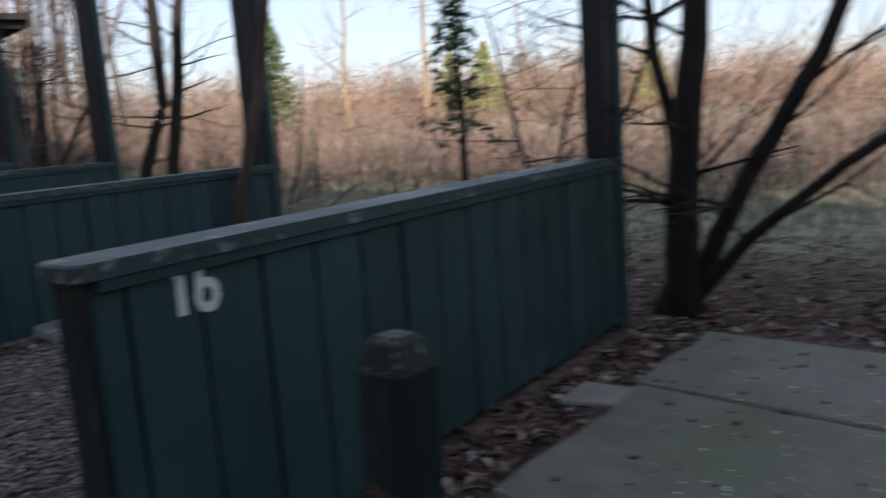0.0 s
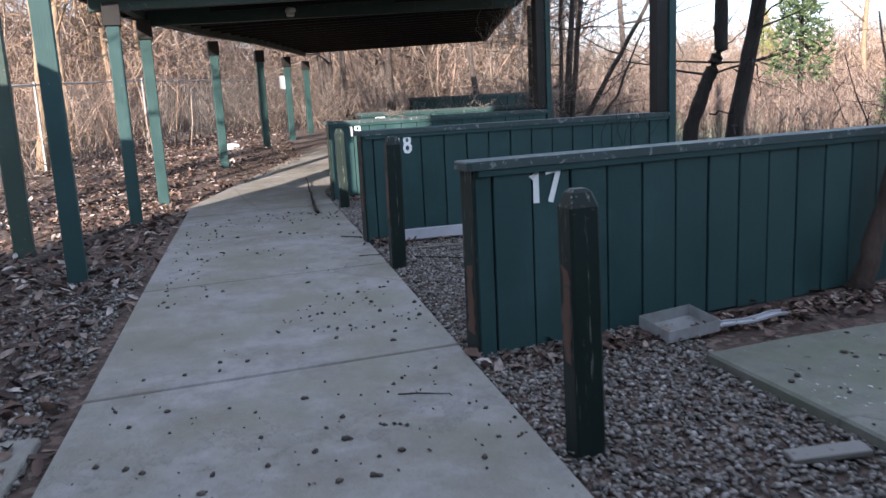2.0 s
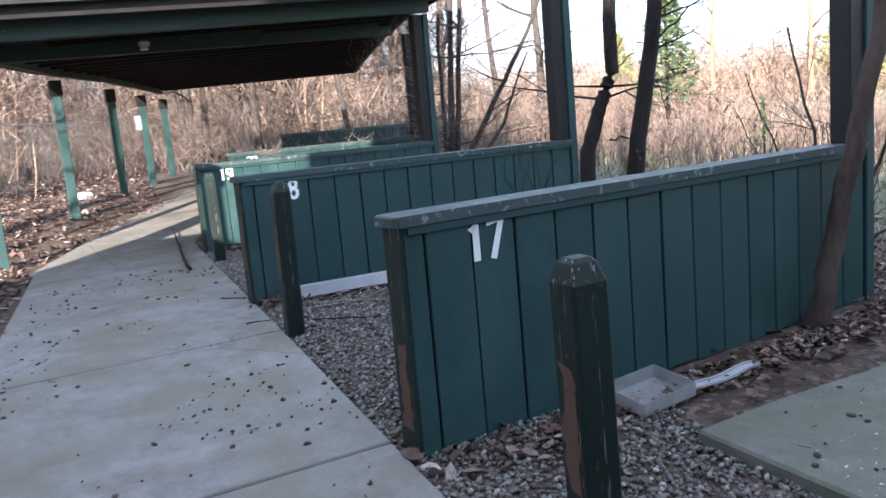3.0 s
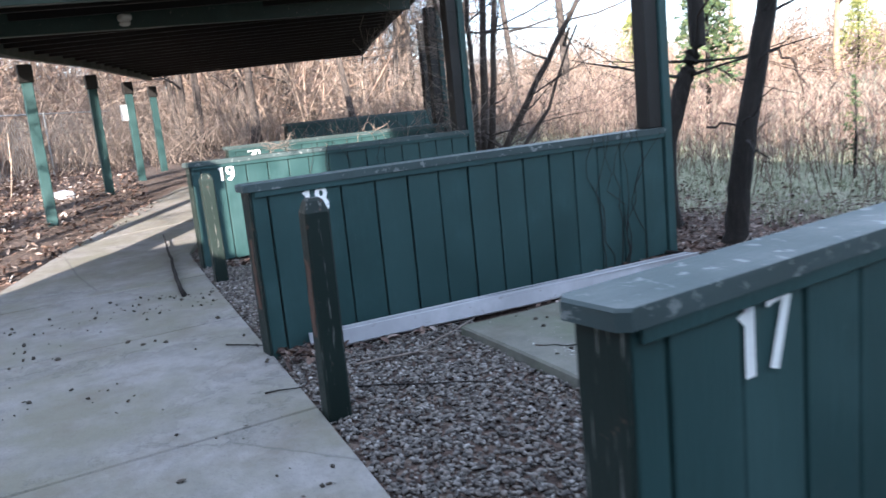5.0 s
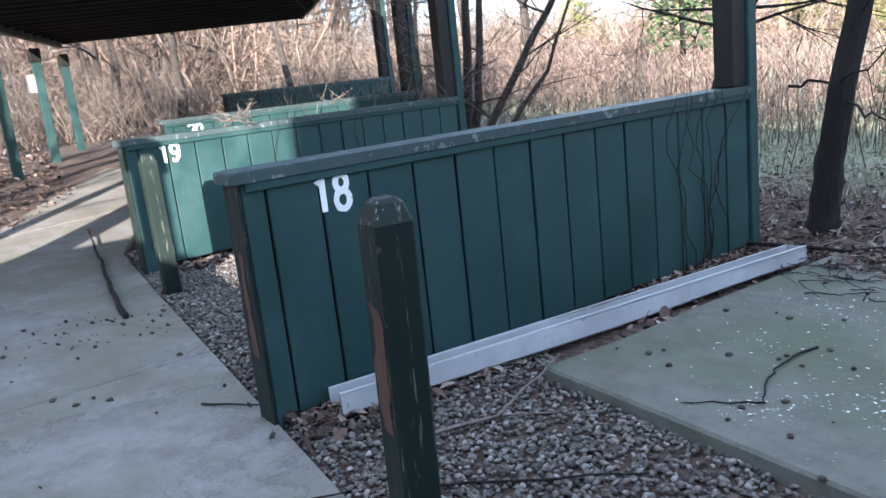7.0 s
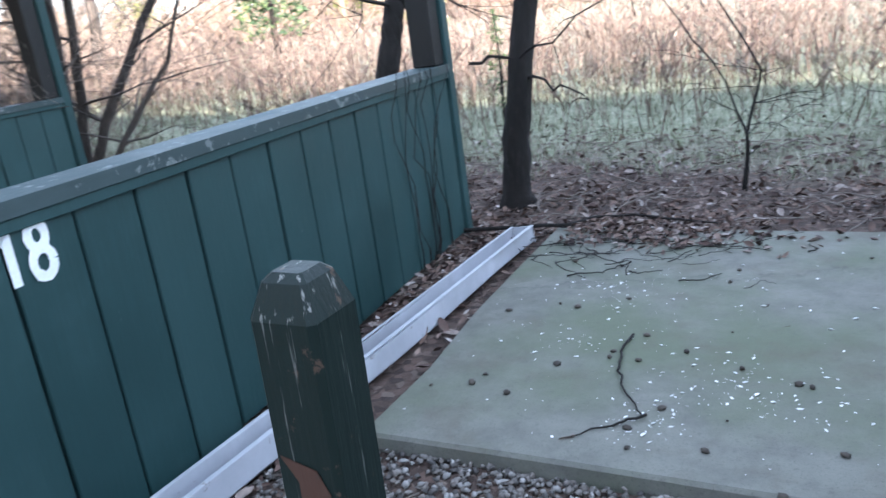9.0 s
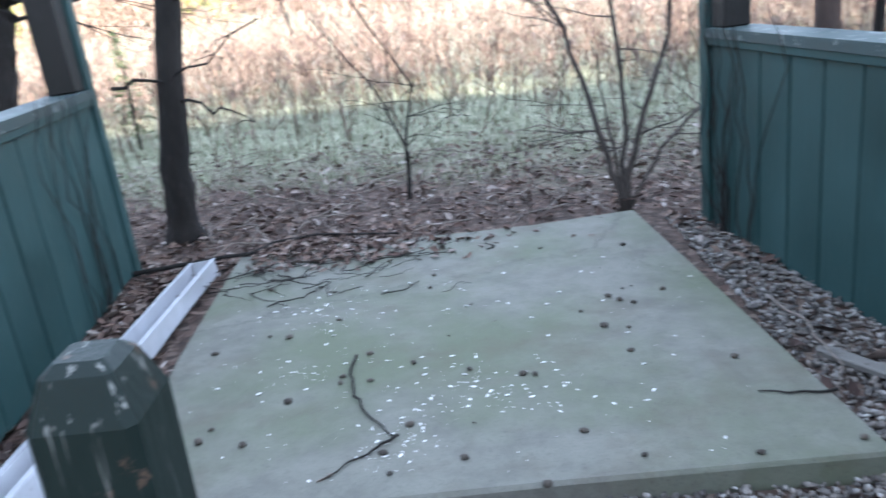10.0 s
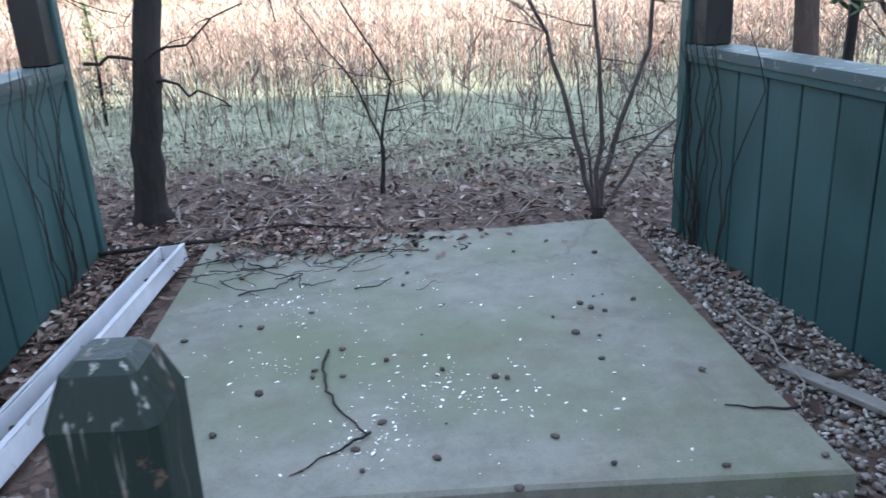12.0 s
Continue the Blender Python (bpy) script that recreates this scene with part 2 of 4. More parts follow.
# ---- mesh building ----
class Geo:
    """Gathers vertices and faces, and makes one mesh of them."""
    def __init__(self):
        self.v, self.f, self.n = [], [], 0

    def add(self, v, f):
        n = self.n
        self.v.extend(tuple(p) for p in v)
        self.f.extend(tuple(i + n for i in q) for q in f)
        self.n += len(v)

    def box(self, lo, hi, cut=0.0, m=None):
        """A box; cut chamfers its long upright or lying edges by cut on all twelve edges."""
        bm = bmesh.new()
        bmesh.ops.create_cube(bm, size=1)
        lo, hi = Vector(lo), Vector(hi)
        for v in bm.verts:
            v.co = Vector([lo[i] + (v.co[i] + 0.5) * (hi[i] - lo[i]) for i in range(3)])
        if cut:
            bmesh.ops.bevel(bm, geom=bm.edges[:], offset=cut, segments=1, affect="EDGES")
        bm.verts.index_update()
        self.add([(m @ v.co) if m else v.co for v in bm.verts], [[v.index for v in f.verts] for f in bm.faces])
        bm.free()
        return self

    def prism(self, outline, z0, z1, cut=0.0):
        """An upright prism on an outline, its upper rim chamfered by cut."""
        n = len(outline)
        mid = Vector((sum(p[0] for p in outline) / n, sum(p[1] for p in outline) / n))
        rings = [(z0, 0), (z1 - cut, 0), (z1, cut)] if cut else [(z0, 0), (z1, 0)]
        v, f = [], []
        for z, inset in rings:
            for p in outline:
                q = Vector(p[:2])
                d = mid - q
                v.append((*(q + d.normalized() * inset), z))
        for k in range(len(rings) - 1):
            for i in range(n):
                j = (i + 1) % n
                f.append((k * n + i, k * n + j, (k + 1) * n + j, (k + 1) * n + i))
        f.append(tuple(range(n))[::-1])
        f.append(tuple((len(rings) - 1) * n + i for i in range(n)))
        self.add(v, f)
        return self

    def tube(self, path, radii, sides=6):
        rings, v, f = len(path), [], []
        up = Vector((0.13, 0.31, 0.94))
        for k, p in enumerate(path):
            a = Vector(path[max(0, k - 1)])
            c = Vector(path[min(rings - 1, k + 1)])
            d = (c - a).normalized()
            s = d.cross(up)
            if s.length < 1e-3:
                s = d.cross(Vector((1, 0, 0)))
            s.normalize()
            t = s.cross(d)
            for i in range(sides):
                w = 2 * math.pi * i / sides
                v.append(Vector(p) + (s * math.cos(w) + t * math.sin(w)) * radii[k])
        for k in range(rings - 1):
            for i in range(sides):
                j = (i + 1) % sides
                f.append((k * sides + i, k * sides + j, (k + 1) * sides + j, (k + 1) * sides + i))
        f.append(tuple(range(sides))[::-1])
        f.append(tuple((rings - 1) * sides + i for i in range(sides)))
        self.add(v, f)
        return self

    def mesh(self, name, mat, smooth=False):
        me = bpy.data.meshes.new(name)
        me.from_pydata(self.v, [], self.f)
        me.materials.append(mat)
        if smooth:
            me.polygons.foreach_set("use_smooth", [True] * len(me.polygons))
        me.update()
        return me


def part(name, geo, mat, parent, label="", smooth=False, m=None):
    ob = new(name, geo if isinstance(geo, bpy.types.Mesh) else geo.mesh(name, mat, smooth))
    ob.parent = parent
    if m is not None:
        ob.matrix_basis = m
    return tagged(ob, label) if label else ob


def thing(name, m, label, category, group="", kind=""):
    ob = new(name)
    ob.empty_display_size = 0.1
    ob.matrix_basis = m
    return tagged(ob, label, category, group, kind)


def solid(name, geo, mat, label, category, kind="", group="", m=None, smooth=False):
    ob = new(name, geo.mesh(name, mat, smooth))
    if m is not None:
        ob.matrix_basis = m
    return tagged(ob, label, category, group, kind)


def lerp(a, b, k):
    return a + (b - a) * k


R = random.Random(7)
LEAN_WALL = 9.2      # the dividers stand askew to the walk by this many degrees
LEAN_PAD = 5.8
TO_WALL = Vector((-math.sin(radians(LEAN_PAD)), math.cos(radians(LEAN_PAD)), 0))
ACROSS = Vector((0.9995, 0.031, 0))

# ---- the ground ----
def rise(x):
    """The ground climbs a little along the walk, more past the fourth divider."""
    return 0.04 * max(0.0, min(1.0, (-5.5 - x) / 3.5)) + 0.065 * max(0.0, min(6.2, -14.5 - x)) + 0.02 * max(0.0, min(30, -20.7 - x))


def ground_height(x, y):
    h = 0.012 * noise.noise((x * 1.7, y * 1.7, 0)) - 0.004
    away = max(0.0, y - 4.6, -2.6 - y, -15 - x)
    k = min(1.0, away / 4)
    h += k * (0.05 * noise.noise((x * 0.5, y * 0.5, 3)) + 0.03)
    if y > 14:
        h += min(2.2, (y - 14) * 0.02)
    return h + rise(x)


def spread(lo, hi, step, far, grow=1.16):
    a = list(np.arange(lo, hi + 1e-6, step))
    s, p, q = step, a[0], a[-1]
    left, right = [], []
    while q < far:
        s *= grow
        p -= s
        q += s
        left.append(p)
        right.append(q)
    return left[::-1] + a + right


gx = spread(-26, 4, 0.22, 600)
gy = spread(-6, 12, 0.22, 600)
g = Geo()
g.v = [(x, y, ground_height(x, y)) for y in gy for x in gx]
nx = len(gx)
g.f = [(j * nx + i, j * nx + i + 1, (j + 1) * nx + i + 1, (j + 1) * nx + i) for j in range(len(gy) - 1) for i in range(nx - 1)]
solid("ground", g, LITTER, "brown leaf-covered earth turning into pale grass", "ground", "structure", smooth=True)

# ---- concrete walk in poured sections, bending after the fourth divider ----
WALK_TOP = 0.03
walkway = thing("walkway", pose(0, 0, 0), "grey poured concrete walk with joints and small debris", "walkway", "", "structure")
LEFT, RIGHT = -1.21, 0.70
lines = [((3.2, LEFT), (3.1, RIGHT)), ((0.95, LEFT), (0.85, RIGHT)), ((-1.3, LEFT), (-1.42, RIGHT)), ((-3.55, LEFT), (-3.7, RIGHT)), ((-5.8, LEFT), (-5.98, RIGHT)),
         ((-8.05, LEFT), (-8.26, RIGHT)), ((-10.2, LEFT), (-10.47, RIGHT)), ((-12.2, LEFT), (-12.5, RIGHT)), ((-13.4, LEFT), (-14.1, RIGHT + 0.02)),
         ((-15.9, -0.5), (-16.6, 1.4)), ((-18.0, 0.3), (-18.7, 2.1)), ((-20.0, 1.15), (-20.8, 3.0)), ((-22.5, 2.2), (-23.3, 4.0)), ((-26, 3.6), (-27, 5.4))]
for (a, b), (c, d) in zip(lines, lines[1:]):
    gap = 0.009
    da = (Vector(c) - Vector(a)).normalized() * gap
    db = (Vector(d) - Vector(b)).normalized() * gap
    q = [Vector(a) + da, Vector(b) + db, Vector(d) - db, Vector(c) - da]
    tilt = R.uniform(-0.003, 0.003)
    sec = Geo().prism([tuple(p) for p in q][::-1], -0.08, WALK_TOP + tilt, 0.008)
    sec.v = [(x, y, z + rise(x)) for x, y, z in sec.v]
    part("concrete_section", sec, CONCRETE, walkway)
side = [(-5.42, -1.31), (-2.9, -1.34), (-2.9, -2.9), (-5.42, -2.9)]
solid("concrete_pad", Geo().prism(side[::-1], -0.08, 0.035, 0.008), CONCRETE, "grey concrete pad beside the walk", "concrete pad")

# ---- concrete pads of the bays ----
def bay_pad(x, y, width, depth, label, broken=False):
    """A pad whose near left corner is at x, y; it runs along the dividers."""
    across = ACROSS
    c = Vector((x, y, 0))
    near = [c + across * width * k + Vector((0, 0.02 * math.sin(k * 2.6), 0)) for k in (0, 0.3, 0.6, 1)]
    far = [c + across * width * k + TO_WALL * (depth + R.uniform(-0.05, 0.05)) for k in (1, 0.75, 0.5, 0.25)]
    left = [c + TO_WALL * depth * k + across * R.uniform(-0.025, 0.025) for k in (1, 0.7, 0.45, 0.2)]
    out = [(p.x, p.y) for p in near + far + left]
    return solid("bay_pad", Geo().prism(out, -0.06, 0.06 + rise(x - 0.5), 0.012), SLAB_CONCRETE, label, "concrete pad", "", "pads of the bays")


bay_pad(-8.94, 1.81, 2.26, 2.40, "mossy grey-green concrete pad strewn with white chips")
bay_pad(-5.27, 1.80, 2.28, 2.5, "mossy grey-green concrete pad edged with leaves")
bay_pad(-12.65, 1.85, 2.26, 2.5, "shaded concrete pad between two dividers")
bay_pad(-1.70, 1.85, 2.6, 1.25, "cracked grey concrete pad near the divider")
bay_pad(-1.86, 3.108, 2.6, 0.98, "broken grey concrete pad with leaf litter over its edge")

# ---- dividers of the bays ----
WALL_LONG = 3.45
PLANKS = 14
PLANK_STEP = 3.355 / PLANKS


def arc(cx, cy, rx, ry, a0, a1, n=14):
    return [(cx + rx * math.cos(radians(lerp(a0, a1, k / n))), cy + ry * math.sin(radians(lerp(a0, a1, k / n)))) for k in range(n + 1)]


# strokes of the stencilled figures, in a box 0.5 wide and 1 high
FIGURES = {"0": [arc(0.27, 0.5, 0.2, 0.42, 0, 360)], "1": [[(0.10, 0.76), (0.26, 0.92), (0.26, 0.06)]], "2": [arc(0.27, 0.70, 0.2, 0.22, 170, -40) + [(0.08, 0.08), (0.48, 0.08)]],
           "6": [arc(0.27, 0.31, 0.19, 0.23, 0, 360), [(0.44, 0.84), (0.28, 0.90), (0.13, 0.72), (0.09, 0.33)]], "7": [[(0.06, 0.90), (0.47, 0.90), (0.20, 0.05)]],
           "8": [arc(0.27, 0.71, 0.16, 0.20, 0, 360), arc(0.27, 0.28, 0.19, 0.23, 0, 360)], "9": [arc(0.27, 0.68, 0.19, 0.23, 0, 360), [(0.45, 0.66), (0.42, 0.30), (0.26, 0.08), (0.10, 0.16)]]}


def number_mesh(text, height):
    g, rg = Geo(), random.Random(int(text))
    for k, ch in enumerate(text):
        for n, stroke in enumerate(FIGURES[ch]):
            left, right = [], []
            for i, p in enumerate(stroke):
                a, b = Vector(stroke[max(0, i - 1)]), Vector(stroke[min(len(stroke) - 1, i + 1)])
                if stroke[0] == stroke[-1] and i in (0, len(stroke) - 1):
                    a, b = Vector(stroke[-2]), Vector(stroke[1])
                d = (b - a).normalized()
                wide = 0.085 * rg.uniform(0.85, 1.15)
                s_ = Vector((-d.y, d.x)) * wide
                left.append(Vector(p) + s_)
                right.append(Vector(p) - s_)
            v, f, z = [], [], 0.0012 * (n + 1)
            for q in left + right:
                v.append(((q.x + k * 0.52) * height, q.y * height, z))
            m = len(left)
            g.add(v, [(i, m + i, m + i + 1, i + 1) for i in range(m - 1)])
    return g.mesh("painted_number", NUMBER_WHITE)


plank_meshes = []
for k in range(3):
    plank_meshes.append(Geo().box((0, 0.005 + 0.001 * k, 0.02 + 0.006 * k), (0.018 + 0.002 * k, PLANK_STEP - 0.006, 1.02), 0.004).mesh("plank", GREEN))


def ragged(half, low, high, y):
    """A thin upright patch with torn edges, facing the walk."""
    rg = random.Random(int(half * 1000))
    n = 9
    left = [(-half + rg.uniform(0, half * 0.7), lerp(low, high, k / n) + rg.uniform(-0.01, 0.01)) for k in range(n + 1)]
    right = [(half - rg.uniform(0, half * 0.7), lerp(low, high, k / n) + rg.uniform(-0.01, 0.01)) for k in range(n + 1)]
    g = Geo()
    for yy in (y - 0.0015, y):
        g.add([(x, yy, z) for x, z in left + right], [])
    m = n + 1
    g.f = [(i, m + i, m + i + 1, i + 1) for i in range(n)] + [(2 * m + i, 2 * m + i + 1, 3 * m + i + 1, 3 * m + i) for i in range(n)]
    return g


def divider(x, y, z, turn, text, label, tall=2.75):
    d = thing("stall_divider", pose(x, y, z, 0, 0, turn), label, "stall divider", "dividers of the bays")
    part("core", Geo().box((-0.05, 0.08, 0.02), (0.05, WALL_LONG - 0.06, 1.01)), DARK_WOOD, d)
    for side_sign in (1, -1):
        for k in range(PLANKS):
            m = pose(0.051 * side_sign + R.uniform(0, 0.003) * side_sign, 0.085 + k * PLANK_STEP, R.uniform(-0.004, 0.004))
            if side_sign < 0:
                m = pose(-0.051 - R.uniform(0, 0.003), 0.085 + (k + 1) * PLANK_STEP, R.uniform(-0.004, 0.004), 0, 0, 180)
            part("plank", R.choice(plank_meshes), GREEN, d, m=m)
    part("end_post", Geo().box((-0.073, -0.012, -0.1), (0.073, 0.08, 1.021), 0.004), GREEN, d)
    part("end_board", Geo().box((-0.070, -0.03, -0.1), (0.070, -0.0125, 1.02), 0.004), GREEN_WORN, d, "worn dark end board with bare patches")
    if text == "17":
        part("bare_patch", ragged(0.055, 0.14, 0.52, -0.031), RED_PRIMER, d, "rust-brown bare patch")
    if text == "18":
        part("bare_patch", ragged(0.035, 0.30, 0.74, -0.031), RED_PRIMER, d, "rust-brown bare patch")
    out = [(-0.098, -0.035), (-0.075, -0.058), (0.075, -0.058), (0.098, -0.035), (0.098, WALL_LONG), (-0.098, WALL_LONG)]
    part("cap", Geo().prism(out, 1.022, 1.068, 0.007), GREEN_CAP, d, "weathered pale green cap board")
    part("edge_trim", Geo().box((0.079, 0.0, 0.985), (0.090, WALL_LONG - 0.005, 1.0215), 0.003), GREEN, d)
    part("edge_trim", Geo().box((-0.090, 0.0, 0.985), (-0.079, WALL_LONG - 0.005, 1.0215), 0.003), GREEN, d)
    part("roof_post", Geo().box((-0.07, WALL_LONG - 0.15, 1.069), (0.07, WALL_LONG - 0.005, tall), 0.008), DARK_WOOD, d, "dark upright roof post")
    part("post_board", Geo().box((-0.09, WALL_LONG + 0.003, -0.1), (0.09, WALL_LONG + 0.09, tall), 0.006), GREEN, d, "green upright board at the end")
    if text:
        me = number_mesh(text, 0.19 if text == "17" else 0.17)
        part("painted_number", me, NUMBER_WHITE, d, "white stencilled number " + text, m=pose(0.0765, {"16": 0.21, "17": 0.295, "18": 0.29}.get(text, 0.25), {"16": 0.855, "17": 0.81}.get(text, 0.835), 90, 0, 90))
    return d


DIVIDERS = [(-2.038, 0.682, 0.005, 0.2, "16", "dark green plank divider stencilled 16"),
            (-5.858, 0.777, -0.018, 1.0, "17", "dark green plank divider stencilled 17"),
            (-9.346, 0.70, 0.05, -1.1, "18", "dark green plank divider stencilled 18"),
            (-13.06, 0.768, 0.08, 0, "19", "sunlit green plank divider stencilled 19"),
            (-16.0, 1.62, 0.138, -5, "20", "green plank divider stencilled 20 under branches"),
            (-19.6, 3.3, 0.372, 4, "", "far green plank divider buried in brush"),
            (1.75, 0.77, 0, 0, "", "dark green plank divider beside the walk")]
for x, y, z, extra, text, label in DIVIDERS:
    divider(x, y, z, LEAN_WALL + extra, text, label, 3.2 if x > -12 else 2.86)

# ---- short posts before each bay ----
def bollard(x, y, drop, turn, label):
    d = thing("short_post", pose(x, y, rise(x) - drop, R.uniform(-1, 1), R.uniform(-1, 1), turn), label, "post", "short posts before the bays")
    s = 0.059
    g = Geo()
    rings = [(-0.1, s), (0.965, s), (1.018, s * 0.68), (1.03, s * 0.45)]
    v, f = [], []
    for z, r in rings:
        cl = r * 0.82
        v += [(r, cl, z), (cl, r, z), (-cl, r, z), (-r, cl, z), (-r, -cl, z), (-cl, -r, z), (cl, -r, z), (r, -cl, z)]
    for k in range(3):
        for i in range(8):
            j = (i + 1) % 8
            f.append((k * 8 + i, k * 8 + j, (k + 1) * 8 + j, (k + 1) * 8 + i))
    f.append(tuple(24 + i for i in range(8)))
    g.add(v, f)
    part("shaft", g, GREEN_WORN, d)
    if x > -12:
        part("bare_patch", ragged(0.046, 0.38, 0.74, -0.0598), RED_PRIMER, d, "rust-brown bare patch")
    return d


for x, y, drop in ((-1.03, 0.86, 0.05), (-4.56, 0.83, 0.0), (-8.14, 0.765, -0.045), (-12.1, 0.80, 0.0)):
    bollard(x, y, drop, 3, "dark green worn wooden post with chamfered top")

# ---- roof on posts ----
CEIL = 3.0
LEFT_POSTS = [(-5.2, -1.78), (-8.8, -1.8), (-12.1, -1.76), (-14.0, -1.62), (-17.8, -0.84), (-20.6, 0.05), (-23.3, 0.78), (-25.6, 1.44)]
for x, y in LEFT_POSTS:
    d = thing("roof_post", pose(x, y, rise(x), 0, 0, 8), "tall green painted roof post beside the walk", "post", "tall posts of the roof")
    part("shaft", Geo().box((-0.075, -0.075, -0.15), (0.075, 0.075, 2.66 - rise(x)), 0.008), GREEN, d)
    part("bracket", Geo().box((-0.10, -0.10, 2.40 - rise(x)), (0.10, 0.10, 2.66 - rise(x)), 0.01), DARK_WOOD, d)

roof = thing("roof", pose(0, 0, 0), "dark board roof on beams over the walk", "roof", "", "structure")
EAVES = [((-11.5, -2.2), (-12.9, 4.5)), ((-14.0, -2.0), (-15.2, 4.7)), ((-18, -1.2), (-17.9, 5.2)), ((-22, 0.1), (-20.9, 5.8)), ((-26.3, 1.35), (-24.2, 6.5))]


def tilt_roof(g):
    """The roof climbs towards the field, less so at its far end."""
    g.v = [(x, y, z + 0.065 * (y - 0.4) * max(0.0, min(1.0, (x + 25) / 9))) for x, y, z in g.v]
    return g


for (a, b), (c, d) in zip(EAVES, EAVES[1:]):
    part("roof_deck", tilt_roof(Geo().prism([a, b, d, c][::-1], CEIL, CEIL + 0.09)), ROOF_WOOD, roof)
    n = max(2, int((Vector(a) - Vector(c)).length / 0.6))
    for k in range(n):
        p, q = Vector(a).lerp(Vector(c), (k + 0.3) / n), Vector(b).lerp(Vector(d), (k + 0.3) / n)
        w = (q - p)
        m = Matrix.Translation((p.x, p.y, 0)) @ Matrix.Rotation(math.atan2(w.y, w.x), 4, "Z")
        part("rafter", tilt_roof(Geo().box((0.05, -0.02, CEIL - 0.12), (w.length - 0.05, 0.02, CEIL - 0.001), 0.003, m)), DARK_WOOD, roof)


def beam(a, b, z0, z1, thick, mat, name="beam"):
    a, b = Vector(a), Vector(b)
    w = b - a
    m = Matrix.Translation((a.x, a.y, 0)) @ Matrix.Rotation(math.atan2(w.y, w.x), 4, "Z")
    return part(name, tilt_roof(Geo().box((0, -thick / 2, z0), (w.length, thick / 2, z1), 0.006, m)), mat, roof)


for a, b in zip(LEFT_POSTS[2:], LEFT_POSTS[3:]):
    beam(a, b, 2.80, 2.985, 0.10, BEAM_GREEN)
beam((-12.1, -2.0), (-13.58, 4.3), 2.72, 2.985, 0.09, BEAM_GREEN, "cross_beam")
beam((-14.1, -1.7), (-16.3, 4.7), 2.72, 2.985, 0.09, BEAM_GREEN, "cross_beam")
beam((-26.35, 1.3), (-24.2, 6.55), 2.94, 3.2, 0.05, DARK_WOOD, "gable_board")
for (a, b), (c, d) in zip(EAVES, EAVES[1:]):
    beam(a, c, 2.9, 3.12, 0.04, DARK_WOOD, "eave_board")
    beam(b, d, 2.9, 3.12, 0.04, DARK_WOOD, "eave_board")
lamp = thing("ceiling_lamp", pose(-14.9, 0.42, 2.76, 0, 0, 20), "small pale unlit ceiling lamp under the roof", "lamp")
part("housing", Geo().box((-0.22, -0.07, 0.04), (0.22, 0.07, 0.119), 0.02), LAMP_SHELL, lamp)
part("lens", Geo().box((-0.2, -0.055, -0.01), (0.2, 0.055, 0.041), 0.02), LAMP_SHELL, lamp)

# ---- trees ----
def limb(geo, rng, p, d, length, radius, depth, sides, spread_angle=38, droop=0.0, kinks=4, twig=0.004):
    """One crooked limb with its side limbs."""
    path, radii = [p.copy()], [radius]
    q, way = p.copy(), d.normalized()
    for k in range(kinks):
        way = (way + Vector((rng.gauss(0, 0.13), rng.gauss(0, 0.13), rng.gauss(0.02 - droop, 0.10)))).normalized()
        q = q + way * (length / kinks)
        path.append(q.copy())
        radii.append(max(twig, radius * (1 - 0.78 * (k + 1) / kinks)))
    geo.tube(path, radii, sides)
    if depth <= 0:
        return
    for k in range(rng.randint(3, 5)):
        i = rng.randint(1, kinks)
        o = path[i]
        axis = Vector((rng.gauss(0, 1), rng.gauss(0, 1), rng.gauss(0, 0.5))).normalized()
        turn = Matrix.Rotation(radians(rng.uniform(spread_angle * 0.6, spread_angle * 1.5)), 3, axis)
        limb(geo, rng, o, turn @ way, length * rng.uniform(0.4, 0.68), max(twig, radii[i] * 0.62), depth - 1, max(3, sides - 2), spread_angle, droop, max(3, kinks - 1), twig)


def bare_tree(seed, height, radius, lean=(0, 0), limbs=7, first=0.35, depth=2, bark=BARK, twigs=None, sides=9, out=1.0, wobble=0.03):
    """Returns the meshes of a trunk and of its limbs."""
    rng = random.Random(seed)
    trunk, crown = Geo(), Geo()
    path, radii, n = [], [], 11
    off = Vector((0, 0, 0))
    for k in range(n + 1):
        s = k / n
        off = off + Vector((rng.gauss(0, wobble), rng.gauss(0, wobble), 0)) * height / n
        path.append(Vector((lean[0] * s * height, lean[1] * s * height, s * height - 0.06)) + off)
        flare = 1 + 0.55 * max(0, 1 - s * n / 1.2)
        radii.append(radius * flare * (1 - 0.72 * s))
    trunk.tube(path, radii, sides)
    for k in range(limbs):
        s = lerp(first, 0.97, (k + rng.random() * 0.7) / limbs)
        i = min(n - 1, int(s * n))
        p = path[i].lerp(path[i + 1], s * n - i)
        a = rng.uniform(0, 2 * math.pi)
        d = Vector((math.cos(a), math.sin(a), rng.uniform(0.15, 0.9)))
        limb(crown, rng, p, d, height * rng.uniform(0.2, 0.36) * (1.15 - 0.6 * s) * out, radii[i] * 0.45, depth, 5)
    return trunk.mesh("trunk", bark, True), crown.mesh("limbs", twigs or bark, True)


def tree(meshes, m, label, group="", name="bare_tree"):
    t = thing(name, m, label, "tree", group)
    part("trunk", meshes[0], None, t)
    tagged(part("branchwork", meshes[1], None, t), kind="stuff")
    return t


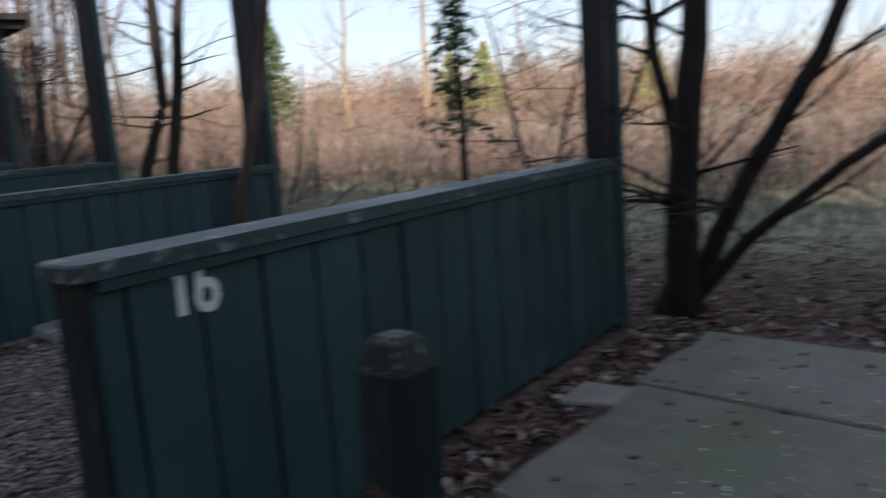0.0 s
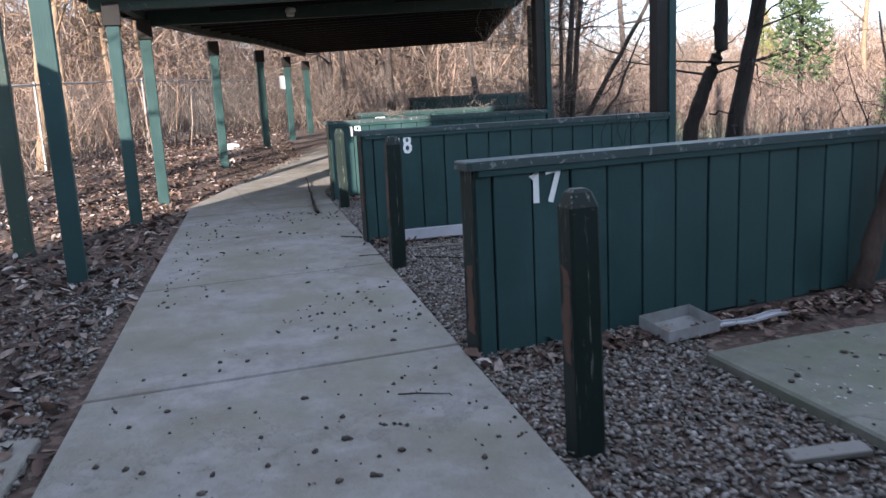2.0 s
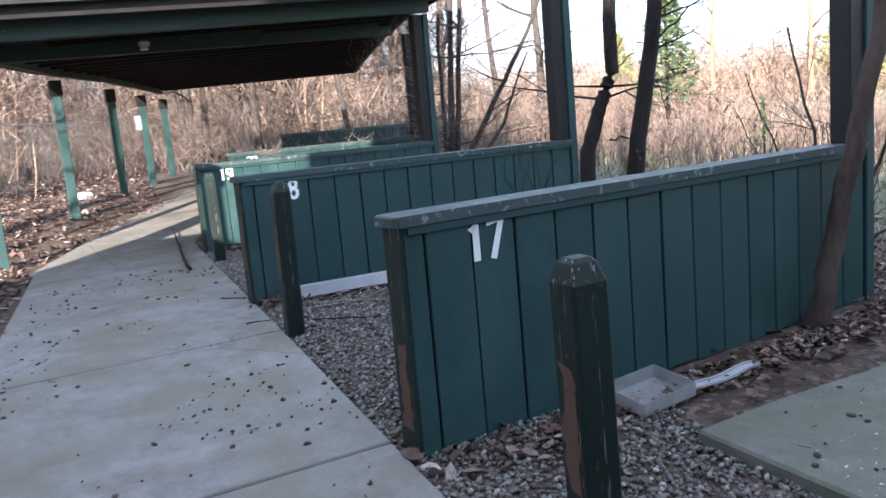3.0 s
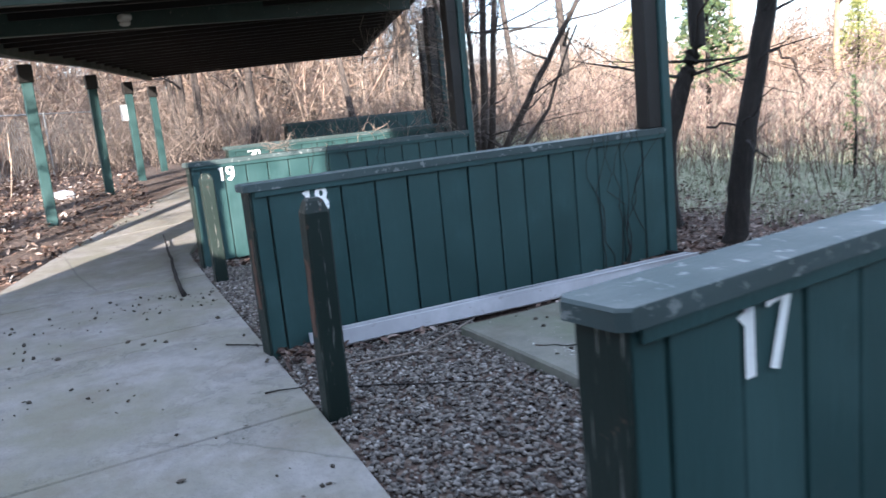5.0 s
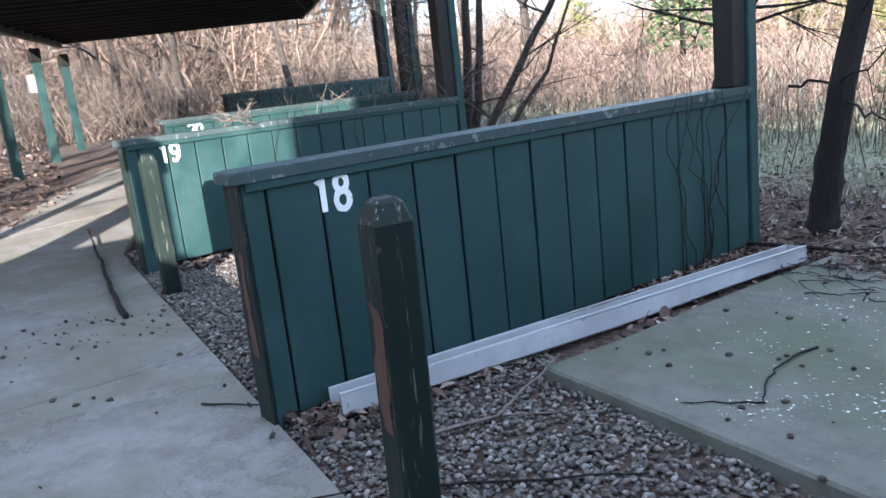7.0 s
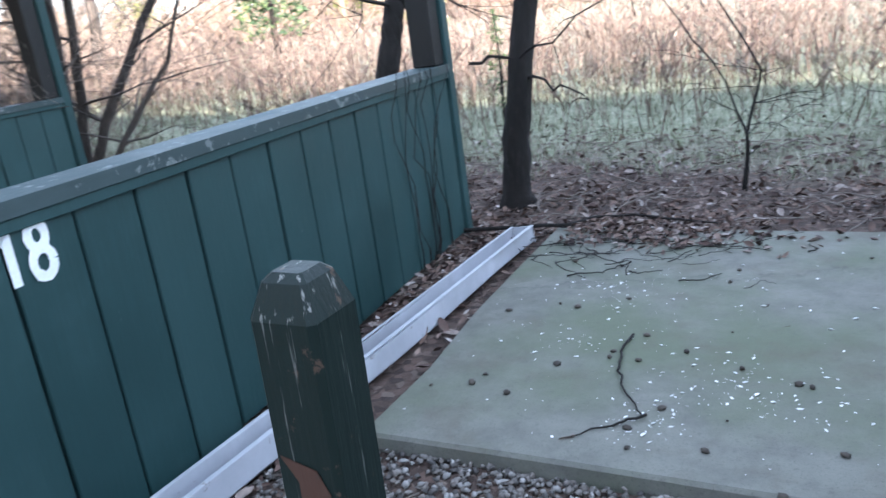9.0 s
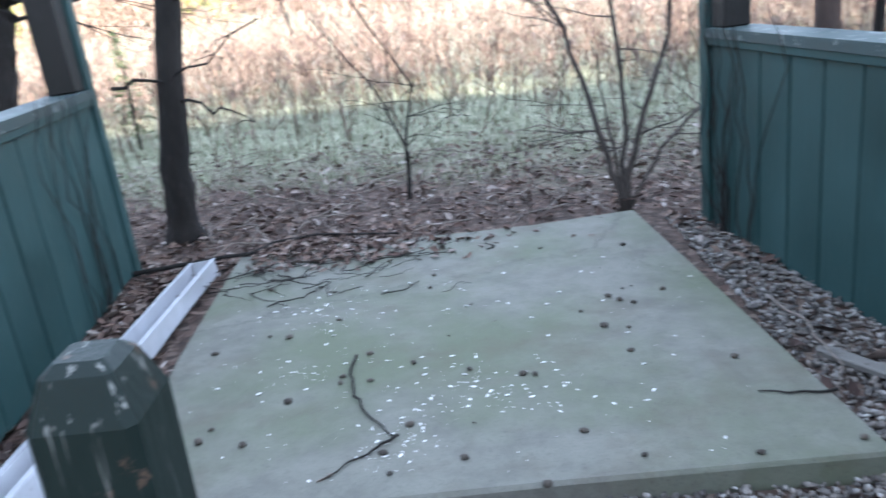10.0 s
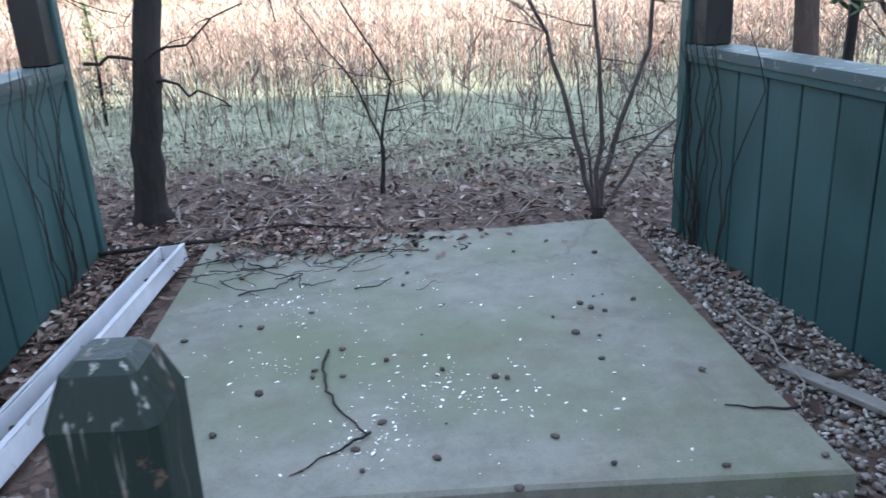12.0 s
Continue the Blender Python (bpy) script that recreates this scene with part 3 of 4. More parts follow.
def crooked_stem(base, points, r0, r1, rng, twigs=6, bark=BARK, reach=0.6, depth=1):
    g, c = Geo(), Geo()
    pts = [Vector(base)] + [Vector(base) + Vector(p) for p in points]
    path, radii = [], []
    total = (len(pts) - 1) * 4
    for k in range(total + 1):
        i = min(len(pts) - 2, k // 4)
        f = k / 4 - i
        path.append(pts[i].lerp(pts[i + 1], f) + Vector((rng.gauss(0, 0.008), rng.gauss(0, 0.008), 0)))
        radii.append(lerp(r0, r1, k / total) * (1 + (0.5 if k == 0 else 0)))
    g.tube(path, radii, 8)
    for k in range(twigs):
        i = rng.randint(total // 4, total)
        a = rng.uniform(0, 6.28)
        limb(c, rng, path[i], Vector((math.cos(a), math.sin(a), rng.uniform(-0.1, 0.8))), reach * rng.uniform(0.5, 1.3), min(radii[i] * 0.42, 0.016), depth, 4, twig=0.002)
    return g, c


def stemmed(name, base, stems, label, category, bark, seed, twigs=6, reach=0.6, depth=1, group=""):
    """A tree or shrub of several stems: each a list of offsets with its base and tip radius."""
    rng = random.Random(seed)
    t = thing(name, pose(0, 0, 0), label, category, group)
    for pts, r0, r1 in stems:
        g, c = crooked_stem(base, pts, r0, r1, rng, twigs, bark, reach, depth)
        part("stem", g, bark, t, smooth=True)
        if twigs:
            tagged(part("branchwork", c, bark, t), kind="stuff")
    return t


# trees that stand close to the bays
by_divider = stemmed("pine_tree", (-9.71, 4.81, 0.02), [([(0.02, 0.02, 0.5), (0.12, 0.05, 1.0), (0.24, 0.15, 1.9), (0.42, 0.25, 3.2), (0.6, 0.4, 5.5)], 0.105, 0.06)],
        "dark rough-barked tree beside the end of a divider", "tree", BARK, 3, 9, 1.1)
for path in ([(-9.92, 4.74, 1.06), (-9.60, 4.80, 1.05), (-9.25, 4.58, 1.16), (-8.86, 4.40, 1.36)], [(-9.50, 4.88, 1.5), (-9.20, 4.72, 1.62), (-8.80, 4.55, 1.50), (-8.72, 4.52, 1.25)],
             [(-9.45, 4.90, 1.95), (-9.05, 4.95, 2.15), (-8.55, 4.85, 2.30), (-8.0, 4.90, 2.62)], [(-9.58, 4.84, 0.92), (-9.30, 4.62, 0.88), (-9.02, 4.50, 0.80)], [(-9.40, 4.92, 2.2), (-9.2, 5.3, 2.5), (-8.8, 5.8, 2.6)]):
    bent = []
    for a, b in zip(path, path[1:]):
        bent += [Vector(a).lerp(Vector(b), k / 4) + Vector((R.gauss(0, 0.012), R.gauss(0, 0.012), R.gauss(0, 0.012) + 0.03 * math.sin(math.pi * k / 4))) for k in range(4)]
    bent.append(Vector(path[-1]))
    part("dead_branch", Geo().tube(bent, [lerp(0.012, 0.003, k / len(bent)) for k in range(len(bent))], 6), BARK, by_divider, smooth=True)
    for k in (5, 8, 10):
        if k < len(bent):
            tip = bent[k] + Vector((R.gauss(0.05, 0.12), R.gauss(-0.05, 0.1), R.uniform(-0.22, 0.1)))
            part("dead_twig", Geo().tube([bent[k], bent[k].lerp(tip, 0.5) + Vector((0, 0, 0.02)), tip], [0.004, 0.003, 0.0015], 4), BARK, by_divider, smooth=True)
stemmed("leaning_tree", (-6.14, 3.47, 0), [([(0.0, 0.10, 0.4), (0.01, 0.28, 1.0), (0.03, 0.48, 1.7), (0.06, 0.60, 2.4), (0.12, 0.95, 4.5)], 0.068, 0.042)],
        "slim reddish-brown leaning tree growing against a divider", "tree", BARK_BROWN, 6, 0)
stemmed("bare_shrub", (-6.93, 4.57, 0), [([(-0.12, 0.05, 0.5), (-0.3, 0.1, 1.1), (-0.62, 0.2, 1.9)], 0.02, 0.008), ([(0.03, 0.05, 0.6), (-0.02, 0.1, 1.3), (0.05, 0.1, 2.2)], 0.018, 0.007),
        ([(0.10, 0.06, 0.45), (0.30, 0.12, 1.0), (0.42, 0.2, 2.0)], 0.022, 0.008), ([(-0.06, 0.1, 0.5), (-0.12, 0.2, 1.0)], 0.012, 0.004), ([(0.25, 0.1, 0.35), (0.6, 0.3, 0.6), (0.9, 0.4, 0.8)], 0.014, 0.005)],
        "thin bare shrub with several stems in leaf litter", "shrub", BARK_GREY, 11, 5, 0.5)
stemmed("bare_sapling", (-8.28, 5.28, 0), [([(0.02, 0, 0.4), (0.1, 0.05, 0.8), (-0.35, 0.1, 1.6)], 0.014, 0.005), ([(0.04, 0, 0.35), (-0.12, 0.06, 0.75), (-0.5, 0.1, 1.3)], 0.011, 0.004)],
        "thin bare sapling in the leaf litter", "sapling", BARK, 13, 6, 0.35)
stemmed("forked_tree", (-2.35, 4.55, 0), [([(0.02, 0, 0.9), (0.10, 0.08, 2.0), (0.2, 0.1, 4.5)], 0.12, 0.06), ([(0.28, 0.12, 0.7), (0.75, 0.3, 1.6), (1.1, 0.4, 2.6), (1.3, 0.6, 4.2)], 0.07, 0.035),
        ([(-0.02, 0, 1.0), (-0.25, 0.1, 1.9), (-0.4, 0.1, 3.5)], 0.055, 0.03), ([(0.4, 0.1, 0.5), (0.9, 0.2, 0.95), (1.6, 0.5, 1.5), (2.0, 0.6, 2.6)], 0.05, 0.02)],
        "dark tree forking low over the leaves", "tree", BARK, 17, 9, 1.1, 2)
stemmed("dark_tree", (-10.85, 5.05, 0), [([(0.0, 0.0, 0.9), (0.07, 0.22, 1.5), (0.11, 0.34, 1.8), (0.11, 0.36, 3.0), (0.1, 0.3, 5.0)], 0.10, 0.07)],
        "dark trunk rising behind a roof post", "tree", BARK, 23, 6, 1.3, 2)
stemmed("many_stemmed_tree", (-14.5, 4.85, 0), [([(-0.1, 0.1, 1.0), (-0.05, 0.2, 2.4), (0.05, 0.3, 5.0)], 0.07, 0.035), ([(0.15, 0.1, 1.0), (0.3, 0.15, 2.2), (0.35, 0.4, 4.6)], 0.06, 0.03),
        ([(0.3, 0.2, 0.8), (0.8, 0.5, 1.7), (1.4, 0.8, 2.6), (1.9, 1.2, 4.0)], 0.06, 0.02), ([(0.5, 0.2, 0.6), (1.0, 0.5, 1.3), (1.3, 0.8, 2.3)], 0.04, 0.012), ([(-0.3, 0.1, 1.1), (-0.5, 0.2, 2.6), (-0.5, 0.3, 4.4)], 0.05, 0.025)],
        "bare tree of several pale stems behind the dividers", "tree", BARK_GREY, 29, 9, 1.2, 2)
stemmed("bare_shrub", (-4.2, 5.6, 0), [([(0.3, 0.1, 0.6), (0.7, 0.3, 1.4), (1.0, 0.5, 2.3)], 0.035, 0.012), ([(-0.3, 0.2, 0.7), (-0.7, 0.4, 1.5), (-1.0, 0.5, 2.4)], 0.03, 0.01), ([(0.0, 0.2, 0.8), (0.2, 0.3, 1.8)], 0.03, 0.01)],
        "tangled bare shrub behind a divider", "shrub", BARK_GREY, 37, 10, 0.8, 2)
for x, y, lean, label in ((-20.5, 7.5, -0.03, "slim dark tree near the roof end"),
                          (-1.0, 7.8, 0.15, "leaning bare tree at the field edge"), (0.6, 9.0, 0.1, "slim bare tree at the field edge")):
    tree(bare_tree(int(-x * 10), 7.5, 0.055, (lean, 0.03), 8, 0.3, 2, BARK, sides=8, wobble=0.09), pose(x, y, ground_height(x, y)), label, "slim trees at the field edge")
stemmed("climbing_vine", (-14.0, 4.5, 0.0), [([(0.1, -0.1, 1.2), (-0.2, -0.1, 2.2), (-0.1, -0.3, 2.9)], 0.02, 0.012), ([(-0.3, 0.1, 1.2), (-0.6, 0.1, 2.2), (-0.9, 0.0, 2.95)], 0.03, 0.02)],
        "dry vines climbing to the roof edge", "vine", TWIG, 41, 26, 0.7, 2)

# ---- many small things, each kind one object ----
def triangles(geo):
    f = []
    for q in geo.f:
        for k in range(1, len(q) - 1):
            f.append((q[0], q[k], q[k + 1]))
    return np.array([tuple(p) for p in geo.v], float), np.array(f, int)


def scatter(name, protos, places, mat, label, category, kind="stuff", smooth=False):
    """One mesh of many copies: a place is x, y, z, turn, tilt x, tilt y, scale."""
    vs, fs, n = [], [], 0
    rng = random.Random(len(places))
    for x, y, z, rz, rx, ry, sc in places:
        v, f = protos[rng.randrange(len(protos))]
        m = np.array(Euler((rx, ry, rz)).to_matrix()) * sc
        vs.append(v @ m.T + (x, y, z))
        fs.append(f + n)
        n += len(v)
    v, f = np.concatenate(vs), np.concatenate(fs)
    me = bpy.data.meshes.new(name)
    me.vertices.add(len(v))
    me.vertices.foreach_set("co", v.ravel())
    me.loops.add(f.size)
    me.loops.foreach_set("vertex_index", f.ravel())
    me.polygons.add(len(f))
    me.polygons.foreach_set("loop_start", np.arange(0, f.size, 3))
    if smooth:
        me.polygons.foreach_set("use_smooth", [True] * len(f))
    me.update(calc_edges=True)
    me.validate()
    me.materials.append(mat)
    return tagged(new(name, me), label, category, "", kind)


def pebble(seed):
    rng = random.Random(seed)
    bm = bmesh.new()
    bmesh.ops.create_icosphere(bm, subdivisions=1, radius=1)
    sx, sy, sz = rng.uniform(0.8, 1.25), rng.uniform(0.6, 1.0), rng.uniform(0.45, 0.75)
    for v in bm.verts:
        v.co = Vector((v.co.x * sx, v.co.y * sy, v.co.z * sz)) * rng.uniform(0.88, 1.1)
    bm.verts.index_update()
    r = np.array([v.co[:] for v in bm.verts]), np.array([[v.index for v in f.verts] for f in bm.faces])
    bm.free()
    return r


def pebble_cheap(seed):
    rng = random.Random(seed)
    v = np.array([(1, 0, 0), (0.3, 0.8, 0), (-0.7, 0.6, 0.05), (-1, -0.1, 0), (-0.3, -0.8, 0), (0.7, -0.6, 0), (0.25, 0.15, 0.6), (-0.35, 0.0, 0.62), (0, 0, -0.6)])
    v = v * np.array([rng.uniform(0.85, 1.2), rng.uniform(0.7, 1.0), rng.uniform(0.8, 1.2)]) + np.array([[rng.gauss(0, 0.07) for _ in range(3)] for _ in range(9)])
    f = [(0, 1, 6), (1, 2, 6), (2, 7, 6), (2, 3, 7), (3, 4, 7), (4, 5, 6), (4, 6, 7), (5, 0, 6), (1, 0, 8), (2, 1, 8), (3, 2, 8), (4, 3, 8), (5, 4, 8), (0, 5, 8)]
    return v, np.array(f)


PADS = [(-8.95, 1.84), (-5.27, 1.80), (-12.65, 1.85), (-1.72, 1.80)]


def on_pad(x, y, grow=0.0):
    for px, py in PADS:
        d = Vector((x - px, y - py, 0))
        a, b = d.dot(ACROSS), d.dot(TO_WALL)
        if -grow < a < 2.28 + grow and -grow < b < 2.5 + grow:
            return True
    return False


def on_walk(x, y):
    return (x > -13.4 and LEFT - 0.01 < y < RIGHT + 0.01) or (x <= -13.4 and -0.01 < (y + 1.28) - 0.40 * (-13.4 - x) < 1.98)


rng = random.Random(21)
places = []
while len(places) < 46000:
    x, y = rng.uniform(-14.2, 0.6), rng.uniform(0.71, 4.4)
    edge = 1.95 + 0.12 * noise.noise((x * 2, 0, 0))
    if on_pad(x, y) or (y > edge and not any(-0.95 < (x - (wx - 0.16 * (y - 0.7))) < -0.05 for wx in (-1.95, -5.79, -9.34, -13.05))):
        continue
    if y > edge and rng.random() < (0.1 if -7.4 < x < -5.8 else 0.35 + 0.25 * (y - 2)):
        continue
    places.append((x, y, rise(x) + 0.002 + rng.random() * 0.014, rng.uniform(0, 6.3), rng.uniform(-0.5, 0.5), rng.uniform(-0.5, 0.5), 0.009 + 0.011 * rng.random() ** 1.5))
scatter("gravel", [pebble_cheap(k) for k in range(6)], places, PEBBLE, "loose grey rounded pebbles beside the walk", "gravel")
places = []
while len(places) < 7000:
    x, y = rng.uniform(-9.5, 0.5), -1.3 - abs(rng.gauss(0, 0.55))
    if y < -3:
        continue
    places.append((x, y, rise(x) + 0.002 + rng.random() * 0.014, rng.uniform(0, 6.3), rng.uniform(-0.5, 0.5), rng.uniform(-0.5, 0.5), rng.uniform(0.012, 0.022)))
scatter("gravel", [pebble_cheap(k) for k in range(6)], places, PEBBLE, "loose pebbles mixed with leaves along the walk", "gravel")


def leaf(seed):
    rng = random.Random(seed)
    c = rng.uniform(0.15, 0.5)
    v = np.array([(-1, 0, 0.1), (-0.35, 0.42, c), (0.4, 0.4, c * 0.8), (1, 0.05, 0.25), (0.4, -0.42, c * 0.9), (-0.35, -0.4, c), (0, 0, 0)], float)
    v[:, :2] *= rng.uniform(0.85, 1.1)
    return v, np.array([(6, 0, 5), (6, 1, 0), (6, 2, 1), (6, 3, 2), (6, 4, 3), (6, 5, 4)])


def lay(x, y, up=0.0):
    return ground_height(x, y) + up


leaves = [leaf(k) for k in range(8)]
places = []
while len(places) < 30000:
    k = rng.random()
    if k < 0.62:
        x, y = rng.uniform(-16, 3), 4.15 + abs(rng.gauss(0, 1.6))
        if y > 8.5:
            continue
    else:
        w = rng.choice((-1.95, -5.79, -9.34, -13.05))
        s = rng.uniform(0.1, 3.6)
        x, y = w - 0.16 * s + rng.choice((1, 1, 1, 1, 1, -1)) * (0.1 + abs(rng.gauss(0, 0.16))), 0.77 + s
        if rng.random() > 0.25 + s / 3 or (w == -5.79 and s < 2.7 and x < w - 0.16 * s):
            continue
    corner = (x + 9.3) ** 2 + (y - 4.5) ** 2 < 0.8 or (x + 8.3) ** 2 + (y - 4.45) ** 2 < 0.12
    if on_pad(x, y, -0.02) and rng.random() < (0.35 if corner else 0.975):
        continue
    up = 0.07 if on_pad(x, y) else 0.012
    places.append((x, y, lay(x, y, up + rng.random() * 0.02), rng.uniform(0, 6.3), rng.gauss(0, 0.4), rng.gauss(0, 0.4), 0.013 + 0.03 * rng.random() ** 1.6))
for k in range(900):
    x, y = rng.gauss(-8.75, 0.42), rng.gauss(4.12, 0.15)
    places.append((x, y, rise(x) + (0.075 if on_pad(x, y, 0.03) else 0.03), rng.uniform(0, 6.3), rng.gauss(0, 0.4), rng.gauss(0, 0.4), rng.uniform(0.016, 0.036)))
places = [p for p in places if not (0.7 < p[1] < 2.3 and not on_pad(p[0], p[1]) and min(abs(p[0] - w + 0.16 * (p[1] - 0.77)) for w in (-1.95, -5.79, -9.34, -13.05)) > 0.38)]
for k in range(170):
    x, y = rng.gauss(-9.24, 0.10), rng.gauss(0.86, 0.13)
    places.append((x, max(y, 0.74), rise(x) + 0.035 + rng.random() * 0.02, rng.uniform(0, 6.3), rng.gauss(0, 0.4), rng.gauss(0, 0.4), rng.uniform(0.018, 0.036)))
scatter("leaf_litter", leaves, places, LEAF, "brown curled dead leaves behind and beside the pads", "leaves")
places = []
while len(places) < 14000:
    x, y = rng.uniform(-30, -2), -1.4 - abs(rng.gauss(0, 2.6)) + max(0, -13.5 - x) * 0.33
    if on_walk(x, y) or y < -12:
        continue
    places.append((x, y, lay(x, y, 0.012 + rng.random() * 0.03), rng.uniform(0, 6.3), rng.gauss(0, 0.4), rng.gauss(0, 0.4), rng.uniform(0.03, 0.065)))
places = [p for p in places if not (0.7 < p[1] < 2.3 and not on_pad(p[0], p[1]) and min(abs(p[0] - w + 0.16 * (p[1] - 0.77)) for w in (-1.95, -5.79, -9.34, -13.05)) > 0.38)]
scatter("leaf_litter", leaves, places, LEAF, "reddish-brown leaves under the trees beside the walk", "leaves")

# debris on the concrete
places = []
for k in range(2300):
    x, y = rng.uniform(-12, 0.5), rng.uniform(LEFT + 0.1, RIGHT - 0.03)
    if rng.random() > (0.25 + 0.6 * (y - LEFT) / 2) * (0.1 if noise.noise((x * 1.1, y * 1.6, 4)) < 0.02 else 1.0):
        continue
    places.append((x, y, rise(x) + WALK_TOP + 0.004, rng.uniform(0, 6.3), rng.gauss(0, 0.3), rng.gauss(0, 0.3), 0.006 + 0.017 * rng.random() ** 2))
scatter("walk_debris", [pebble_cheap(k) for k in range(6)] + [leaf(3)], places, CONE, "small dark seed husks and bits scattered on concrete", "debris")
places, chips = [], []
NUTS = [(-7.26, 3.11), (-7.22, 3.06), (-7.17, 3.02), (-7.39, 2.98), (-7.32, 2.83), (-7.03, 3.13), (-7.09, 3.73), (-6.93, 2.49), (-7.61, 2.49), (-7.49, 2.11), (-7.34, 1.96),
        (-7.03, 1.93), (-6.74, 1.96), (-7.62, 1.86), (-7.85, 2.02), (-8.31, 2.60), (-8.31, 2.55), (-8.20, 2.55), (-8.41, 3.13), (-8.69, 3.02), (-8.60, 3.00), (-8.89, 2.90),
        (-8.71, 2.30), (-8.73, 2.23), (-8.57, 2.19), (-8.10, 2.08), (-8.03, 2.23), (-8.05, 2.66), (-8.03, 3.40), (-8.23, 2.77), (-7.84, 2.57)]
for x, y in NUTS:
    places.append((x, y, rise(-9.45) + 0.067, rng.uniform(0, 6.3), 0, 0, rng.uniform(0.011, 0.019)))
for px, py in PADS:
    across = ACROSS
    for k in range(18 if px == PADS[0][0] else 110):
        p = Vector((px, py, 0)) + across * rng.uniform(0.05, 2.2) + TO_WALL * rng.uniform(0.05, 2.4)
        places.append((p.x, p.y, rise(px - 0.5) + 0.066, rng.uniform(0, 6.3), 0, 0, rng.choice((0.006, 0.008, 0.010, 0.013, 0.018))))
    if px == PADS[0][0]:
        heaps = [(1.20, 0.62, 0.09), (1.36, 0.48, 0.09), (1.10, 0.50, 0.08), (0.82, 1.58, 0.09), (0.56, 1.45, 0.07), (0.58, 0.80, 0.06), (0.90, 0.20, 0.06), (0.92, 0.33, 0.06), (0.66, 1.25, 0.07)]
    else:
        heaps = [(rng.uniform(0.3, 1.6), rng.uniform(0.15, 1.9), rng.uniform(0.05, 0.16)) for k in range(9)]
    for k in range(560 if px == PADS[0][0] else 300):
        if rng.random() < 0.5:
            hx, hy, hr = rng.choice(heaps)
            a, d = rng.gauss(hx, hr * 1.3), rng.gauss(hy, hr)
        else:
            a, d = rng.gauss(0.95, 0.6), rng.gauss(1.0, 0.8)
        if not (0.05 < a < 2.2 and 0.05 < d < 2.35):
            continue
        p = Vector((px, py, 0)) + across * a + TO_WALL * d
        chips.append((p.x, p.y, rise(px - 0.5) + 0.0605, rng.uniform(0, 6.3), 0, 0, 0.0025 + 0.010 * rng.random() ** 3))
scatter("pad_debris", [pebble(k) for k in range(5)], places, CONE, "dark round nuts and small stones on the pads", "debris")
scatter("white_chips", [leaf(k) for k in range(3)], chips, CHIP, "small white broken chips scattered on the pads", "debris")

# ---- grass and weeds of the field ----
def tuft(seed, n, h, w, lean):
    rg = random.Random(seed)
    v, f = [], []
    for k in range(n):
        a = rg.uniform(0, 6.3)
        o = Vector((rg.gauss(0, 0.05), rg.gauss(0, 0.05), 0))
        d = Vector((math.cos(a), math.sin(a), 0))
        s = Vector((-d.y, d.x, 0)) * w
        hh = h * rg.uniform(0.5, 1.1)
        i = len(v)
        v += [o - s, o + s, o + d * lean * hh * 0.4 + Vector((0, 0, hh * 0.65)) - s * 0.7, o + d * lean * hh * 0.4 + Vector((0, 0, hh * 0.65)) + s * 0.7, o + d * lean * hh + Vector((0, 0, hh * (1 - lean * 0.3)))]
        f += [(i, i + 1, i + 3), (i, i + 3, i + 2), (i + 2, i + 3, i + 4)]
    return np.array([tuple(p) for p in v]), np.array(f)


def weed(seed, h):
    rg = random.Random(seed)
    g = Geo()
    p, path = Vector((0, 0, 0)), [Vector((0, 0, 0))]
    for k in range(3):
        p = p + Vector((rg.gauss(0, 0.05), rg.gauss(0, 0.05), h / 3))
        path.append(p.copy())
    g.tube(path, [0.006, 0.005, 0.004, 0.002], 3)
    for k in range(6):
        i = rg.randint(1, 3)
        a = rg.uniform(0, 6.3)
        q = path[i] + Vector((math.cos(a), math.sin(a), 1.2)) * h * rg.uniform(0.06, 0.15)
        g.tube([path[i], q], [0.003, 0.006], 3)
    return triangles(g)


places = []
while len(places) < 15000:
    x, y = rng.uniform(-24, 9), 5.6 + abs(rng.gauss(0, 4.5))
    if y > 20 or rng.random() > (y - 5.0) / 2 + 0.25 * noise.noise((x * 0.8, y * 0.8, 5)):
        continue
    places.append((x, y, lay(x, y), rng.uniform(0, 6.3), 0, 0, rng.uniform(0.6, 1.3)))
scatter("field_grass", [tuft(k, 8, 0.11, 0.003, 0.8) for k in range(6)], places, GRASS, "pale frosted tufts of grass in the field", "grass")
places = []
while len(places) < 11500:
    x, y = rng.uniform(-34, 14), 6.2 + abs(rng.gauss(0, 7))
    if y > 36 or rng.random() > (y - 6.2) / 5 or rng.random() < (y - 15) / 30 or rng.random() < 0.15 - 0.6 * noise.noise((x * 0.35, y * 0.35, 8)):
        continue
    places.append((x, y, lay(x, y, -0.01), rng.uniform(0, 6.3), rng.gauss(0, 0.07), rng.gauss(0, 0.07), rng.uniform(0.6, 1.25)))
scatter("dry_weeds", [weed(k, 1.0) for k in range(7)], places, WEED, "tall brown dry weeds standing in the field", "weeds")


